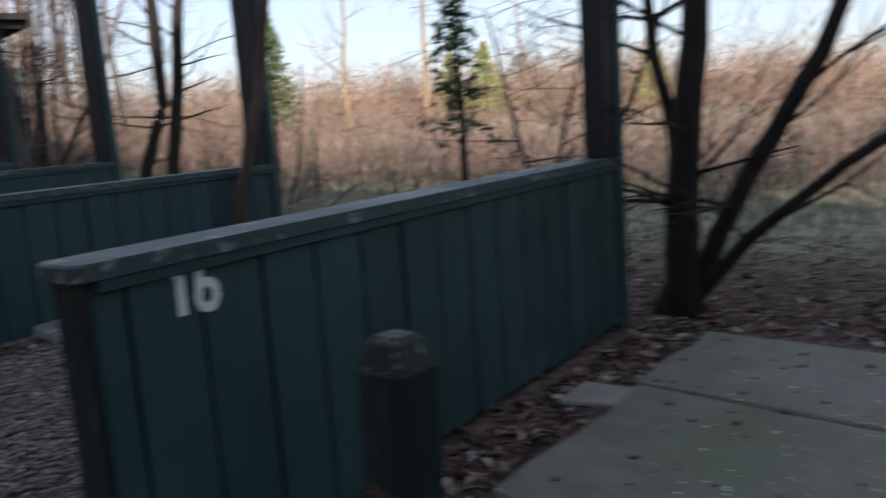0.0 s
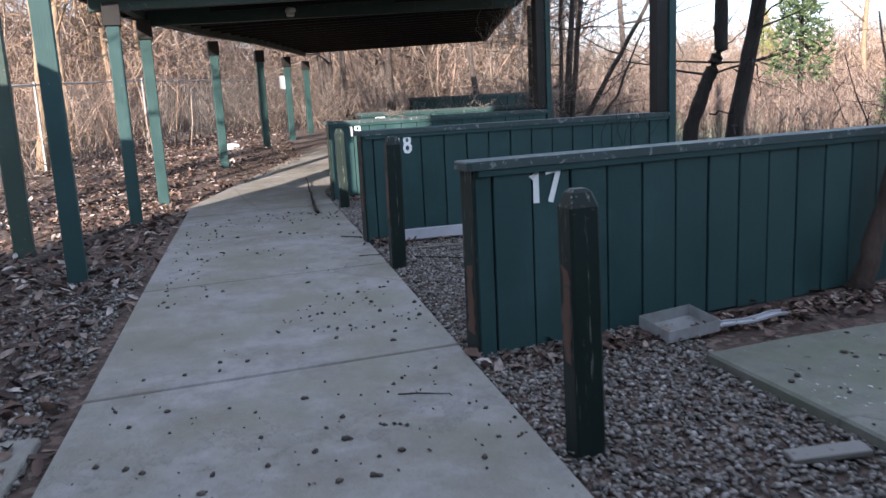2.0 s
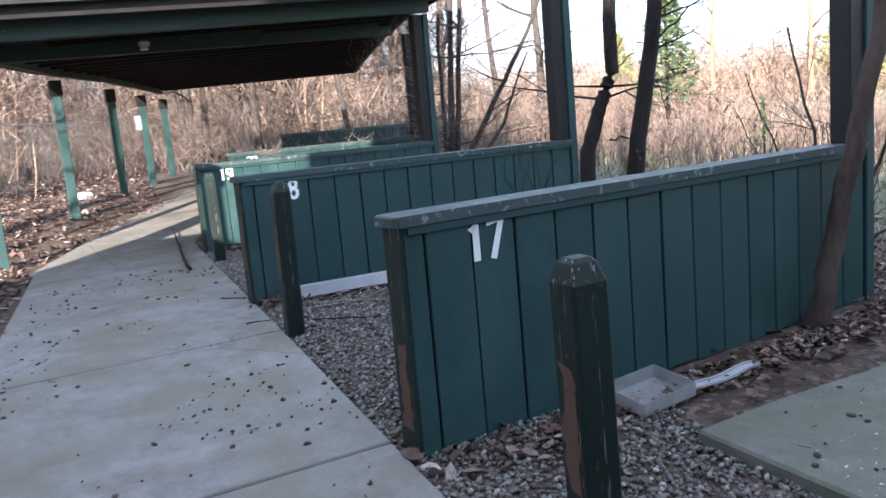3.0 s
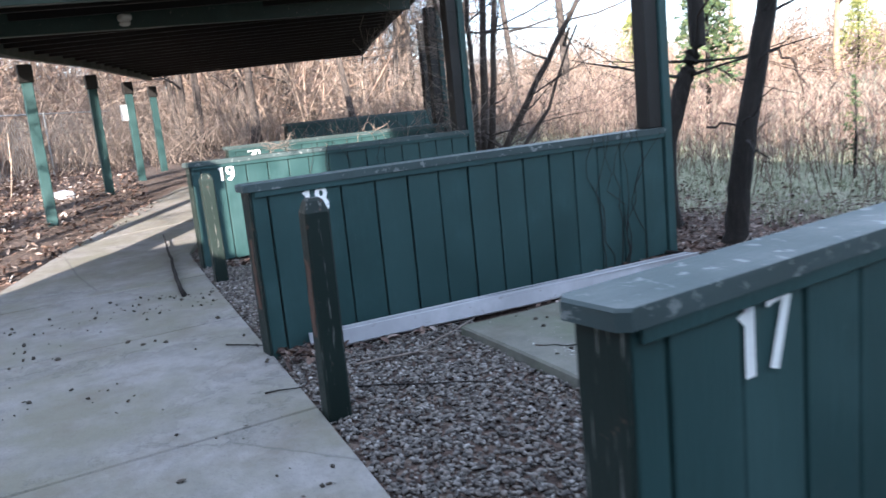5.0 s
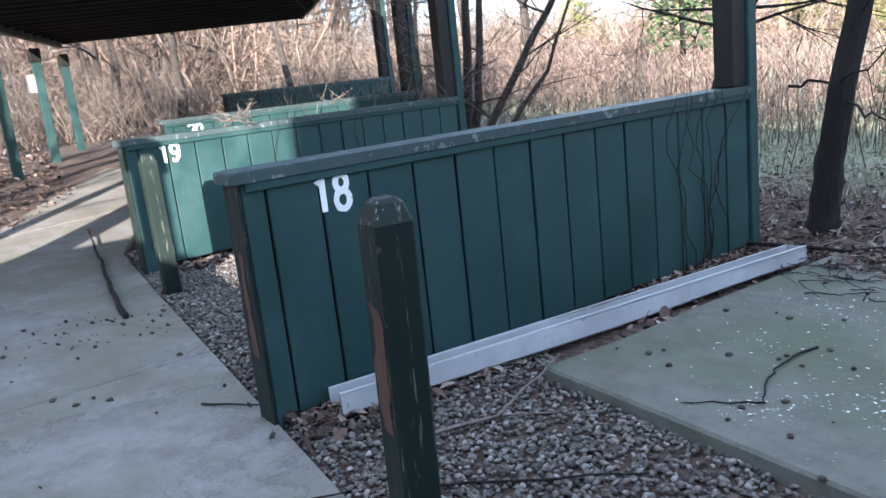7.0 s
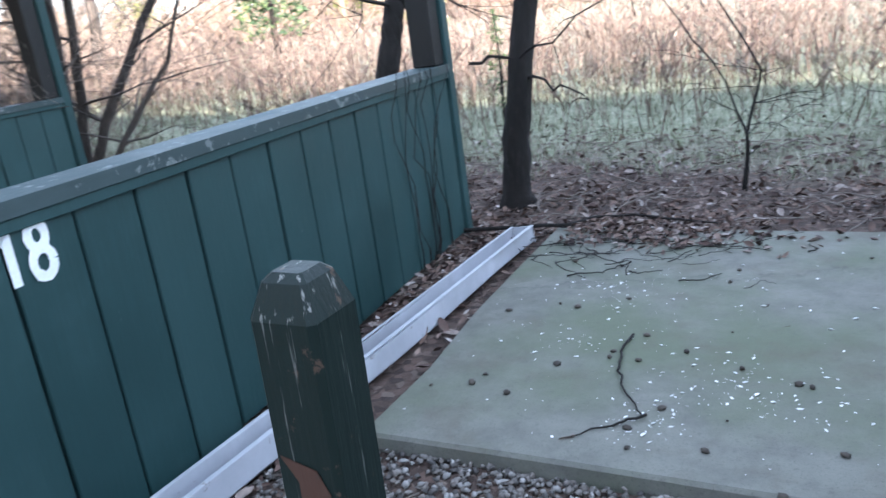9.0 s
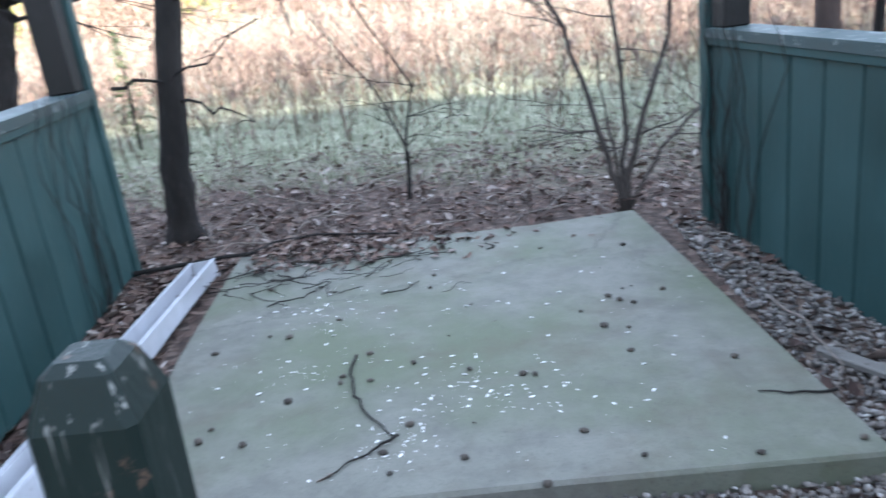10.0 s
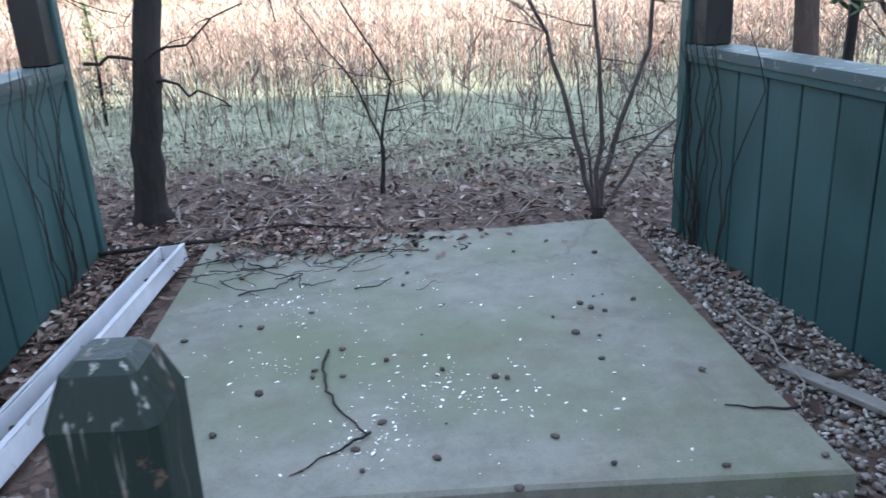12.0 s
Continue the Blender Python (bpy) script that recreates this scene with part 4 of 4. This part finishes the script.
# ---- woods ----
def thicket(seed, stems, h, reach, r=0.008):
    rg = random.Random(seed)
    g = Geo()
    for k in range(stems):
        o = Vector((rg.gauss(0, reach * 0.5), rg.gauss(0, reach * 0.5), 0))
        way = Vector((rg.gauss(0, 0.35), rg.gauss(0, 0.35), 1)).normalized()
        hh = h * rg.uniform(0.4, 1.1)
        p, path = o.copy(), [o.copy()]
        for i in range(4):
            way = (way + Vector((rg.gauss(0, 0.22), rg.gauss(0, 0.22), -0.06 * i))).normalized()
            p = p + way * hh / 4
            path.append(p.copy())
        g.tube(path, [r * 1.6, r * 1.3, r, r * 0.7, r * 0.3], 3)
        for i in range(5):
            j = rg.randint(1, 4)
            a = Vector((rg.gauss(0, 1), rg.gauss(0, 1), rg.gauss(0.5, 0.6))).normalized()
            q = path[j] + a * hh * rg.uniform(0.12, 0.3)
            g.tube([path[j], q, q + (a + Vector((0, 0, 0.4))) * hh * 0.12], [r * 0.7, r * 0.5, r * 0.2], 3)
    return triangles(g)


# the first brush carries some of the low sun's brightness in its colour
BRUSH_SUNLIT = material("sunlit_brush", varied([(0, (0.19, 0.13, 0.10)), (0.5, (0.33, 0.235, 0.18)), (1, (0.46, 0.36, 0.28))], scale=1.0), 0.9)
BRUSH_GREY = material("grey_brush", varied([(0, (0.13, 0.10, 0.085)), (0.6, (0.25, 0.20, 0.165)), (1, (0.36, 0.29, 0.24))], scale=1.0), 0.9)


def sunward(x, y):
    """Out of view on the sun's side, thinned to let sunlight reach the woods."""
    return y < -2.5 + 0.33 * (x + 1.9)


shapes = [thicket(k, 16, 2.4, 1.2) for k in range(5)]
places = []
while len(places) < 250:
    x, y = rng.uniform(-46, -9), rng.uniform(-22, -3.6)
    if sunward(x, y) and rng.random() < 0.85:
        continue
    line = -4.2 + max(0, -14 - x) * 0.27
    if y > line - abs(rng.gauss(0, 0.8)) and x > -29:
        continue
    if (x > -17.5 and y > -10.5) or (x > -21 and y > -13 and rng.random() < 0.6):
        continue
    places.append((x, min(y, 30), lay(x, y, -0.05), rng.uniform(0, 6.3), 0, 0, rng.uniform(0.7, 1.5)))
scatter("underbrush", shapes, places, BRUSH_SUNLIT, "dense sunlit bare underbrush beside the walk", "brush")
places = []
while len(places) < 300:
    x, y = rng.uniform(-50, -17.5), rng.uniform(-3, 17)
    if on_walk(x, y) or (x > -27 and y < 7.6 - (x + 18) * 0.1) or (x > -26 and y > 10):
        continue
    places.append((x, y, lay(x, y, -0.05), rng.uniform(0, 6.3), 0, 0, rng.uniform(0.6, 1.35)))
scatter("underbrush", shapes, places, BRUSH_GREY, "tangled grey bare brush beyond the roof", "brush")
far_shapes = [thicket(k + 20, 20, 3.7, 3.0, 0.026) for k in range(5)]
places = []
for k in range(400):
    a = rng.uniform(radians(-25), radians(100))
    d = rng.uniform(34, 66)
    x, y = -8 - d * math.sin(a), d * math.cos(a)
    places.append((x, y, lay(x, y, -0.1), rng.uniform(0, 6.3), 0, 0, rng.uniform(0.7, 1.25)))
scatter("far_woods", far_shapes, places, BRUSH_SUNLIT, "far sunlit bare woods across the field", "woods")

tall_shapes = [thicket(k + 40, 16, 7.5, 3.0, 0.03) for k in range(4)]
places = []
while len(places) < 210:
    x, y = rng.uniform(-62, -16), rng.uniform(-34, 24)
    if sunward(x, y) and rng.random() < 0.9:
        continue
    if (x > -33 and y > -15 + max(0, -24 - x)) or y > 14:
        continue
    places.append((x, y, lay(x, y, -0.1), rng.uniform(0, 6.3), 0, 0, rng.uniform(0.7, 1.2)))
scatter("deep_woods", tall_shapes, places, BRUSH_SUNLIT, "tall dense bare woods behind the walk", "woods")

small = [thicket(k + 60, 14, 0.9, 0.7, 0.005) for k in range(4)]
places = []
for k in range(46):
    x, y = rng.uniform(-19.5, -15.0), rng.uniform(2.6, 6.6)
    places.append((x, y, lay(x, y, rng.choice((0.0, 0.3, 0.9)) if abs(x + 16.3) < 0.35 else -0.02), rng.uniform(0, 6.3), rng.gauss(0, 0.5), rng.gauss(0, 0.5), rng.uniform(0.6, 1.3)))
scatter("brush_pile", small, places, BRUSH_GREY, "dry tangled brush heaped about the far dividers", "brush")
kinds_sunlit = [bare_tree(100 + k, 10 + k, 0.10 + 0.02 * (k % 3), (rng.gauss(0, 0.04), rng.gauss(0, 0.04)), 9, 0.25, 2, BARK_SUNLIT, sides=7, wobble=0.06) for k in range(5)]
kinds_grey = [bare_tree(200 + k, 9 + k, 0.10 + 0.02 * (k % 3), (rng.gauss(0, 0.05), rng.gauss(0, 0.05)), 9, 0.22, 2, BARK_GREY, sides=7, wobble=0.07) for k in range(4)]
n = 0
while n < 62:
    x, y = rng.uniform(-44, -9), rng.uniform(-20, -4.0)
    if sunward(x, y) and rng.random() < 0.85:
        continue
    if (x > -28 and y > -4.6 + max(0, -14 - x) * 0.27) or (x > -17.5 and y > -10.5) or (x > -21 and y > -12 and rng.random() < 0.5):
        continue
    tree(kinds_sunlit[n % 5], pose(x, y, lay(x, y), 0, 0, rng.uniform(0, 360)), "bare sunlit tree in the woods beside the walk", "trees beside the walk")
    n += 1
# four unseen trees, added so their shadows streak the far walk
for n in range(4):
    x, y = -7.5 - 1.3 * n + rng.gauss(0, 0.3), -6.6 - 0.8 * (n % 2) + rng.gauss(0, 0.3)
    tree(kinds_sunlit[n % 5], pose(x, y, lay(x, y), 0, 0, rng.uniform(0, 360)), "unseen added bare tree that dapples the walk with shade", "trees beside the walk")
n = 0
while n < 26:
    x, y = rng.uniform(-48, -21), rng.uniform(2, 14)
    if on_walk(x, y) or (x > -28 and y < 8.5):
        continue
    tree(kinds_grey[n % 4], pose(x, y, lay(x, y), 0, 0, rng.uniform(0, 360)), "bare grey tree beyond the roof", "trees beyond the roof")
    n += 1
for n in range(9):
    a = rng.uniform(radians(-22), radians(62))
    d = rng.uniform(30, 60)
    x, y = -8 - d * math.sin(a), d * math.cos(a)
    tree((kinds_sunlit + kinds_grey)[n % 9], pose(x, y, lay(x, y), 0, 0, rng.uniform(0, 360)), "bare tree across the field", "trees across the field")


def evergreen(seed, h, spread_r, mat, clumps=420, low=0.12):
    rg = random.Random(seed)
    trunk, crown = Geo(), Geo()
    trunk.tube([(0, 0, -0.1), (0.03, 0, h * 0.5), (0, 0.02, h)], [h * 0.018, h * 0.012, 0.01], 7)
    for k in range(clumps):
        s = rg.random() ** 0.8
        z = h * lerp(low, 1.0, s)
        r = spread_r * (1 - s) ** 0.7 * math.sqrt(rg.random()) * (0.75 + 0.5 * noise.noise((k * 0.7, seed, 0)))
        a = rg.uniform(0, 6.3)
        c = Vector((math.cos(a) * r, math.sin(a) * r, z - r * 0.15))
        for j in range(7):
            d = Vector((rg.gauss(0, 1), rg.gauss(0, 1), rg.gauss(0.3, 0.7))).normalized() * h * 0.035 * rg.uniform(0.6, 1.5)
            w = d.cross(Vector((rg.gauss(0, 1), rg.gauss(0, 1), rg.gauss(0, 1)))).normalized() * h * 0.006
            crown.add([c - w, c + w, c + d], [(0, 1, 2)])
    return trunk.mesh("trunk", BARK, True), crown.mesh("crown", mat)


def pine(meshes, x, y, label, turn=0.0):
    t = thing("evergreen_tree", pose(x, y, lay(x, y), 0, 0, turn), label, "tree", "evergreens in the field")
    part("trunk", meshes[0], None, t)
    part("crown", meshes[1], None, t)


dark_pine = evergreen(1, 4.1, 1.15, NEEDLE, 700, 0.26)
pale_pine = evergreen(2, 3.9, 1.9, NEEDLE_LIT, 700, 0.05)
small_pine = evergreen(3, 2.6, 0.55, NEEDLE, 170, 0.42)
low_pine = evergreen(4, 1.3, 0.32, NEEDLE, 120, 0.1)
pine(dark_pine, -18.2, 12.3, "small dark green pine in the field")
pine(small_pine, -5.1, 5.5, "thin sparse evergreen behind a divider")
pine(low_pine, -11.6, 8.6, "small evergreen at the field edge")
for x, y in ((-25, 29), (-36, 24), (-19, 34), (-31, 33)):
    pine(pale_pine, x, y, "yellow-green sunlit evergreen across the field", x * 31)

# ---- white gutter, trays and boards lying by the dividers ----
def channel(length, width, height, wall=0.006):
    """An open trough of one piece, with rolled rims and a little sag."""
    w, h = width / 2, height
    prof = [(-w, h), (-w, 0.012), (-w + 0.012, 0), (w - 0.012, 0), (w, 0.012), (w, h), (w - wall * 1.8, h), (w - wall, 0.016), (w - 0.016, wall), (-w + 0.016, wall), (-w + wall, 0.016), (-w + wall * 1.8, h)]
    n, v, f, cuts = len(prof), [], [], 9
    for k in range(cuts):
        s = k / (cuts - 1)
        for x, z in prof:
            v.append((x + 0.008 * math.sin(s * 5), s * length, z + 0.006 * math.sin(s * 9)))
    for k in range(cuts - 1):
        for i in range(n):
            j = (i + 1) % n
            f.append((k * n + i, (k + 1) * n + i, (k + 1) * n + j, k * n + j))
    f += [tuple(range(n)), tuple((cuts - 1) * n + i for i in range(n))[::-1]]
    g = Geo()
    g.add(v, f)
    return g


gut = thing("fallen_gutter", pose(-9.20, 0.93, 0.06, 0.1, -5, 1.5), "long white vinyl gutter lying along a divider", "gutter")
part("trough", channel(3.03, 0.135, 0.10, 0.007), GUTTER_WHITE, gut)
part("end_cap", Geo().box((-0.064, 3.03, 0), (0.064, 3.038, 0.10), 0.001), GUTTER_WHITE, gut)
part("lip", Geo().box((0.050, 0, 0.1005), (0.072, 3.03, 0.107), 0.001), GUTTER_WHITE, gut)
part("rim", Geo().box((-0.070, 0, 0.1005), (-0.056, 3.03, 0.106), 0.001), GUTTER_WHITE, gut)
tray = thing("plastic_tray", pose(-5.72, 1.75, 0.03, 3, 6, 8), "empty pale plastic tray on gravel beside a divider", "tray")
part("bottom", Geo().box((-0.13, 0, 0), (0.13, 0.34, 0.005)), PLASTIC, tray)
for lo, hi in (((-0.135, 0, 0.005), (-0.13, 0.34, 0.07)), ((0.13, 0, 0.005), (0.135, 0.34, 0.07)), ((-0.13, -0.005, 0.005), (0.13, 0, 0.07)), ((-0.13, 0.34, 0.005), (0.13, 0.345, 0.07))):
    part("side", Geo().box(lo, hi), PLASTIC, tray)
solid("gutter_piece", channel(0.55, 0.06, 0.025), GUTTER_WHITE, "short white gutter piece lying in leaves", "gutter", m=pose(-5.70, 2.08, 0.03, 0, 4, 8))
solid("loose_board", Geo().box((-0.04, 0, 0), (0.04, 0.3, 0.025), 0.004), GREY_PLANK, "short pale board on the gravel", "board", m=pose(-4.22, 1.47, 0.02, 2, 4, -8))
solid("loose_board", Geo().box((-0.028, 0, 0), (0.028, 1.0, 0.025), 0.004), GREY_PLANK, "grey weathered board lying on pebbles by a divider", "board", m=pose(-6.60, 2.60, 0.03, 0, 3, -146))
solid("flat_stone", Geo().prism([(0, 0), (0.3, 0.05), (0.34, 0.25), (0.05, 0.27)], 0, 0.05, 0.01), CONCRETE, "flat grey broken stone beside a divider", "stone", m=pose(-2.03, 2.72, 0.0, 3, 2, 20))


# ---- sticks and vines ----
def stick(pts, r, label, mat=TWIG, forks=0, seed=1, name="stick"):
    rg = random.Random(seed)
    path = []
    for a, b in zip(pts, pts[1:]):
        for k in range(5):
            path.append(Vector(a).lerp(Vector(b), k / 5) + Vector((rg.gauss(0, 0.007), rg.gauss(0, 0.007), 0)))
    path.append(Vector(pts[-1]))
    g = Geo().tube(path, [r * (1 - 0.6 * k / len(path)) for k in range(len(path))], 6)
    return solid(name, g, mat, label, name.replace("_", " "), smooth=True)


stick([(-9.79, 4.09, 0.09), (-9.41, 4.09, 0.12), (-9.08, 4.14, 0.125), (-8.97, 4.29, 0.13), (-8.76, 4.36, 0.13), (-8.25, 4.24, 0.125)], 0.015, "long crooked dark stick lying across leaves", BARK)
stick([(-8.29, 2.75, 0.108), (-8.26, 2.51, 0.112), (-8.19, 2.31, 0.110), (-8.07, 2.16, 0.107)], 0.006, "thin bent twig on a concrete pad", BARK)
stick([(-8.07, 2.15, 0.114), (-8.15, 2.08, 0.108), (-8.25, 1.98, 0.106)], 0.005, "thin dark twig on a concrete pad", BARK)
stick([(-6.71, 2.21, 0.106), (-6.93, 2.25, 0.106)], 0.005, "thin straight twig on a concrete pad", BARK)
stick([(-6.61, 3.09, 0.04), (-6.58, 2.79, 0.07), (-6.62, 2.40, 0.09), (-6.69, 2.23, 0.09)], 0.006, "pale curved twig beside the pad edge")
stick([(-8.46, 0.95, 0.05), (-8.23, 1.28, 0.055), (-8.04, 1.58, 0.05)], 0.006, "dark thin stick on gravel", BARK)
stick([(-8.78, 1.05, 0.06), (-8.72, 1.42, 0.07), (-8.97, 1.92, 0.12)], 0.009, "pale forked stick over the gravel")
stick([(-8.72, 1.42, 0.07), (-8.60, 1.62, 0.06)], 0.005, "pale thin stick on the gravel")
stick([(-11.6, 0.40, 0.085), (-13.05, 0.455, 0.09), (-14.2, 0.50, 0.10), (-15.3, 0.54, 0.19)], 0.022, "dark rough branch lying on the walk", BARK, name="fallen_branch")
stick([(-9.73, 0.47, 0.075), (-9.45, 0.74, 0.08)], 0.006, "thin dark twig at the edge of the walk", BARK)
stick([(-8.62, 0.50, 0.072), (-8.56, 0.71, 0.075)], 0.005, "thin dark twig on the walk", BARK)
stick([(-5.36, 0.23, 0.035), (-5.27, 0.47, 0.036)], 0.004, "thin dark twig on the walk", BARK)
stick([(-12.0, -1.85, 0.05), (-10.0, -2.3, 0.07), (-8.4, -2.9, 0.05)], 0.04, "bleached fallen branch in the leaves", BARK_GREY, name="fallen_branch")
stick([(-17.5, -2.2, 0.2), (-15.2, -2.6, 0.1), (-13.6, -3.4, 0.05)], 0.05, "fallen branch in red leaves", BARK_GREY, name="fallen_branch")
for k in range(290):
    x, y = R.uniform(-11.5, -1), R.uniform(4.35, 7.2)
    a, ln = R.uniform(0, 6.3), R.uniform(0.2, 0.8)
    z = ground_height(x, y) + 0.03
    stick([(x, y, z), (x + math.cos(a) * ln * 0.5, y + math.sin(a) * ln * 0.5, z + R.uniform(0.01, 0.08)), (x + math.cos(a + 0.3) * ln, y + math.sin(a + 0.3) * ln, z)], R.uniform(0.003, 0.008), "grey thin twig in the leaf litter", TWIG, 0, k)


for k in range(60):
    x, y = R.gauss(-8.72, 0.36), R.gauss(3.82, 0.2)
    a, ln, z = R.gauss(0.1, 1.1), R.uniform(0.1, 0.4), 0.108
    stick([(x, y, z), (x + math.cos(a) * ln * 0.5, y + math.sin(a) * ln * 0.5, z + R.uniform(0.0, 0.04)), (x + math.cos(a + 0.5) * ln, y + math.sin(a + 0.5) * ln, z)], R.uniform(0.0015, 0.004), "thin dark runner vine creeping over a pad", BARK, 0, k, "vine_runner")


def wall_vine(x, y, turn, face, seed, n, low, high):
    """Dry vine strands on a divider's face; x, y is the divider's near end."""
    rg = random.Random(seed)
    v = thing("dry_vine", pose(x, y, rise(x), 0, 0, LEAN_WALL + turn), "dry brown vine strands climbing a divider", "vine")
    for k in range(n):
        s = rg.uniform(low, high)
        path = [Vector((face * 0.085, s, -0.02))]
        for i in range(9):
            s += rg.gauss(0.0, 0.05)
            path.append(Vector((face * rg.uniform(0.085, 0.098) + (face * 0.03 if i > 6 else 0), s, 0.13 * (i + 1))))
        part("strand", Geo().tube(path, [0.0048 - 0.0003 * i for i in range(10)], 4), BARK, v)
    return v


wall_vine(-9.346, 0.70, -1.1, 1, 5, 7, 2.2, 3.2)
wall_vine(-5.858, 0.777, 1.0, -1, 6, 11, 3.0, 3.38)
wall_vine(-13.06, 0.768, 0, 1, 7, 5, 1.0, 2.2)
stemmed("dry_weed_clump", (-13.17, 1.6, 1.1), [([(0.02, 0.05, 0.1), (0.1, 0.2, 0.16)], 0.006, 0.003), ([(-0.02, 0.1, 0.1), (0.05, 0.3, 0.05)], 0.005, 0.002)], "dry weeds hanging over the top of a divider", "weeds", TWIG, 51, 9, 0.18)

hang = []
rg = random.Random(77)
strand = []
for k in range(6):
    g = Geo()
    p, path = Vector((0, 0, 0)), [Vector((0, 0, 0))]
    for i in range(6):
        p = p + Vector((rg.gauss(0, 0.06), rg.gauss(0, 0.06), -0.16))
        path.append(p.copy())
        if i > 1:
            q = p + Vector((rg.gauss(0, 0.12), rg.gauss(0, 0.12), rg.gauss(-0.05, 0.08)))
            g.tube([p, q], [0.003, 0.001], 3)
    g.tube(path, [0.006 - 0.0008 * i for i in range(7)], 3)
    strand.append(triangles(g))
for k in range(260):
    s = rg.random() ** 1.4
    x = lerp(-15.0, -21.5, s)
    y = lerp(4.75, 5.9, s) + rg.gauss(0, 0.22)
    hang.append((x, y, 3.06 + 0.28 * max(0, min(1, (x + 25) / 9)), rg.uniform(0, 6.3), 0, 0, rg.uniform(0.3, 1.1)))
scatter("hanging_vines", strand, hang, BRUSH_GREY, "dry tangled vines hanging from the roof edge", "vines")

# ---- wire fence in the woods ----
fence = thing("wire_fence", pose(0, 0, 0), "grey wire fence on steel posts in the woods", "fence")
line = [(-9.0, -6.3), (-14, -5.6), (-19, -4.3), (-24, -2.9), (-29, -1.2), (-34, 0.6)]
for a, b in zip(line, line[1:]):
    za, zb = ground_height(*a), ground_height(*b)
    part("fence_post", Geo().tube([(*a, za - 0.2), (*a, za + 1.75)], [0.028, 0.028], 8), WIRE, fence)
    part("top_rail", Geo().tube([(*a, za + 1.7), (*b, zb + 1.7)], [0.02, 0.02], 6), WIRE, fence)
    g = Geo()
    u = Vector(b) - Vector(a)
    n = int(u.length / 0.14)
    for k in range(n):
        for sgn in (0, 1):
            p0 = Vector(a) + u * (k + sgn * 4) / n
            p1 = Vector(a) + u * (k + (1 - sgn) * 4) / n
            if k + 4 <= n:
                g.tube([(p0.x, p0.y, za + 0.05), (p1.x, p1.y, za + 1.68)], [0.003, 0.003], 3)
    tagged(part("wire_mesh", g, WIRE, fence), kind="stuff")
sign = thing("white_sign", pose(-23.3, 0.70, rise(-23.3) + 1.35, 0, 0, 98), "small white sign on a roof post", "sign")
part("plate", Geo().box((-0.14, 0, 0), (0.14, 0.012, 0.34), 0.003), GUTTER_WHITE, sign)
solid("white_bag", Geo().box((-0.25, -0.16, 0), (0.25, 0.16, 0.16), 0.05), GUTTER_WHITE, "crumpled white bag in the leaves", "bag", m=pose(-20.8, -0.75, rise(-20.8), 4, 3, 20))
lit = thing("leaning_post", pose(-10.4, -2.6, 0, 0, 0, 8), "pale olive post beside the walk", "post")
part("shaft", Geo().box((-0.09, -0.09, -0.1), (0.09, 0.09, 2.8), 0.01), BEAM_GREEN, lit)

# ---- unseen plain blocks added behind the walker to shade the walk ----
solid("building_behind", Geo().box((0.3, -6.5, -0.2), (40, -6.0, 9.0), 0.05), GREY_PLANK, "unseen added tall block that keeps sun off the walk", "building", "structure")
solid("low_wall", Geo().box((-7.5, -4.9, -0.2), (3, -3.5, 2.75), 0.03), GREY_PLANK, "unseen added low block that trims the sun on the walk", "wall", "structure")
# unseen, added to cut skylight on the dividers' +x faces
solid("wall_east", Geo().box((5.0, -2.0, -0.2), (5.2, 4.4, 4.0), 0.02), DARK_WOOD, "unseen added dark block that dims the dividers' near faces", "wall", "structure")
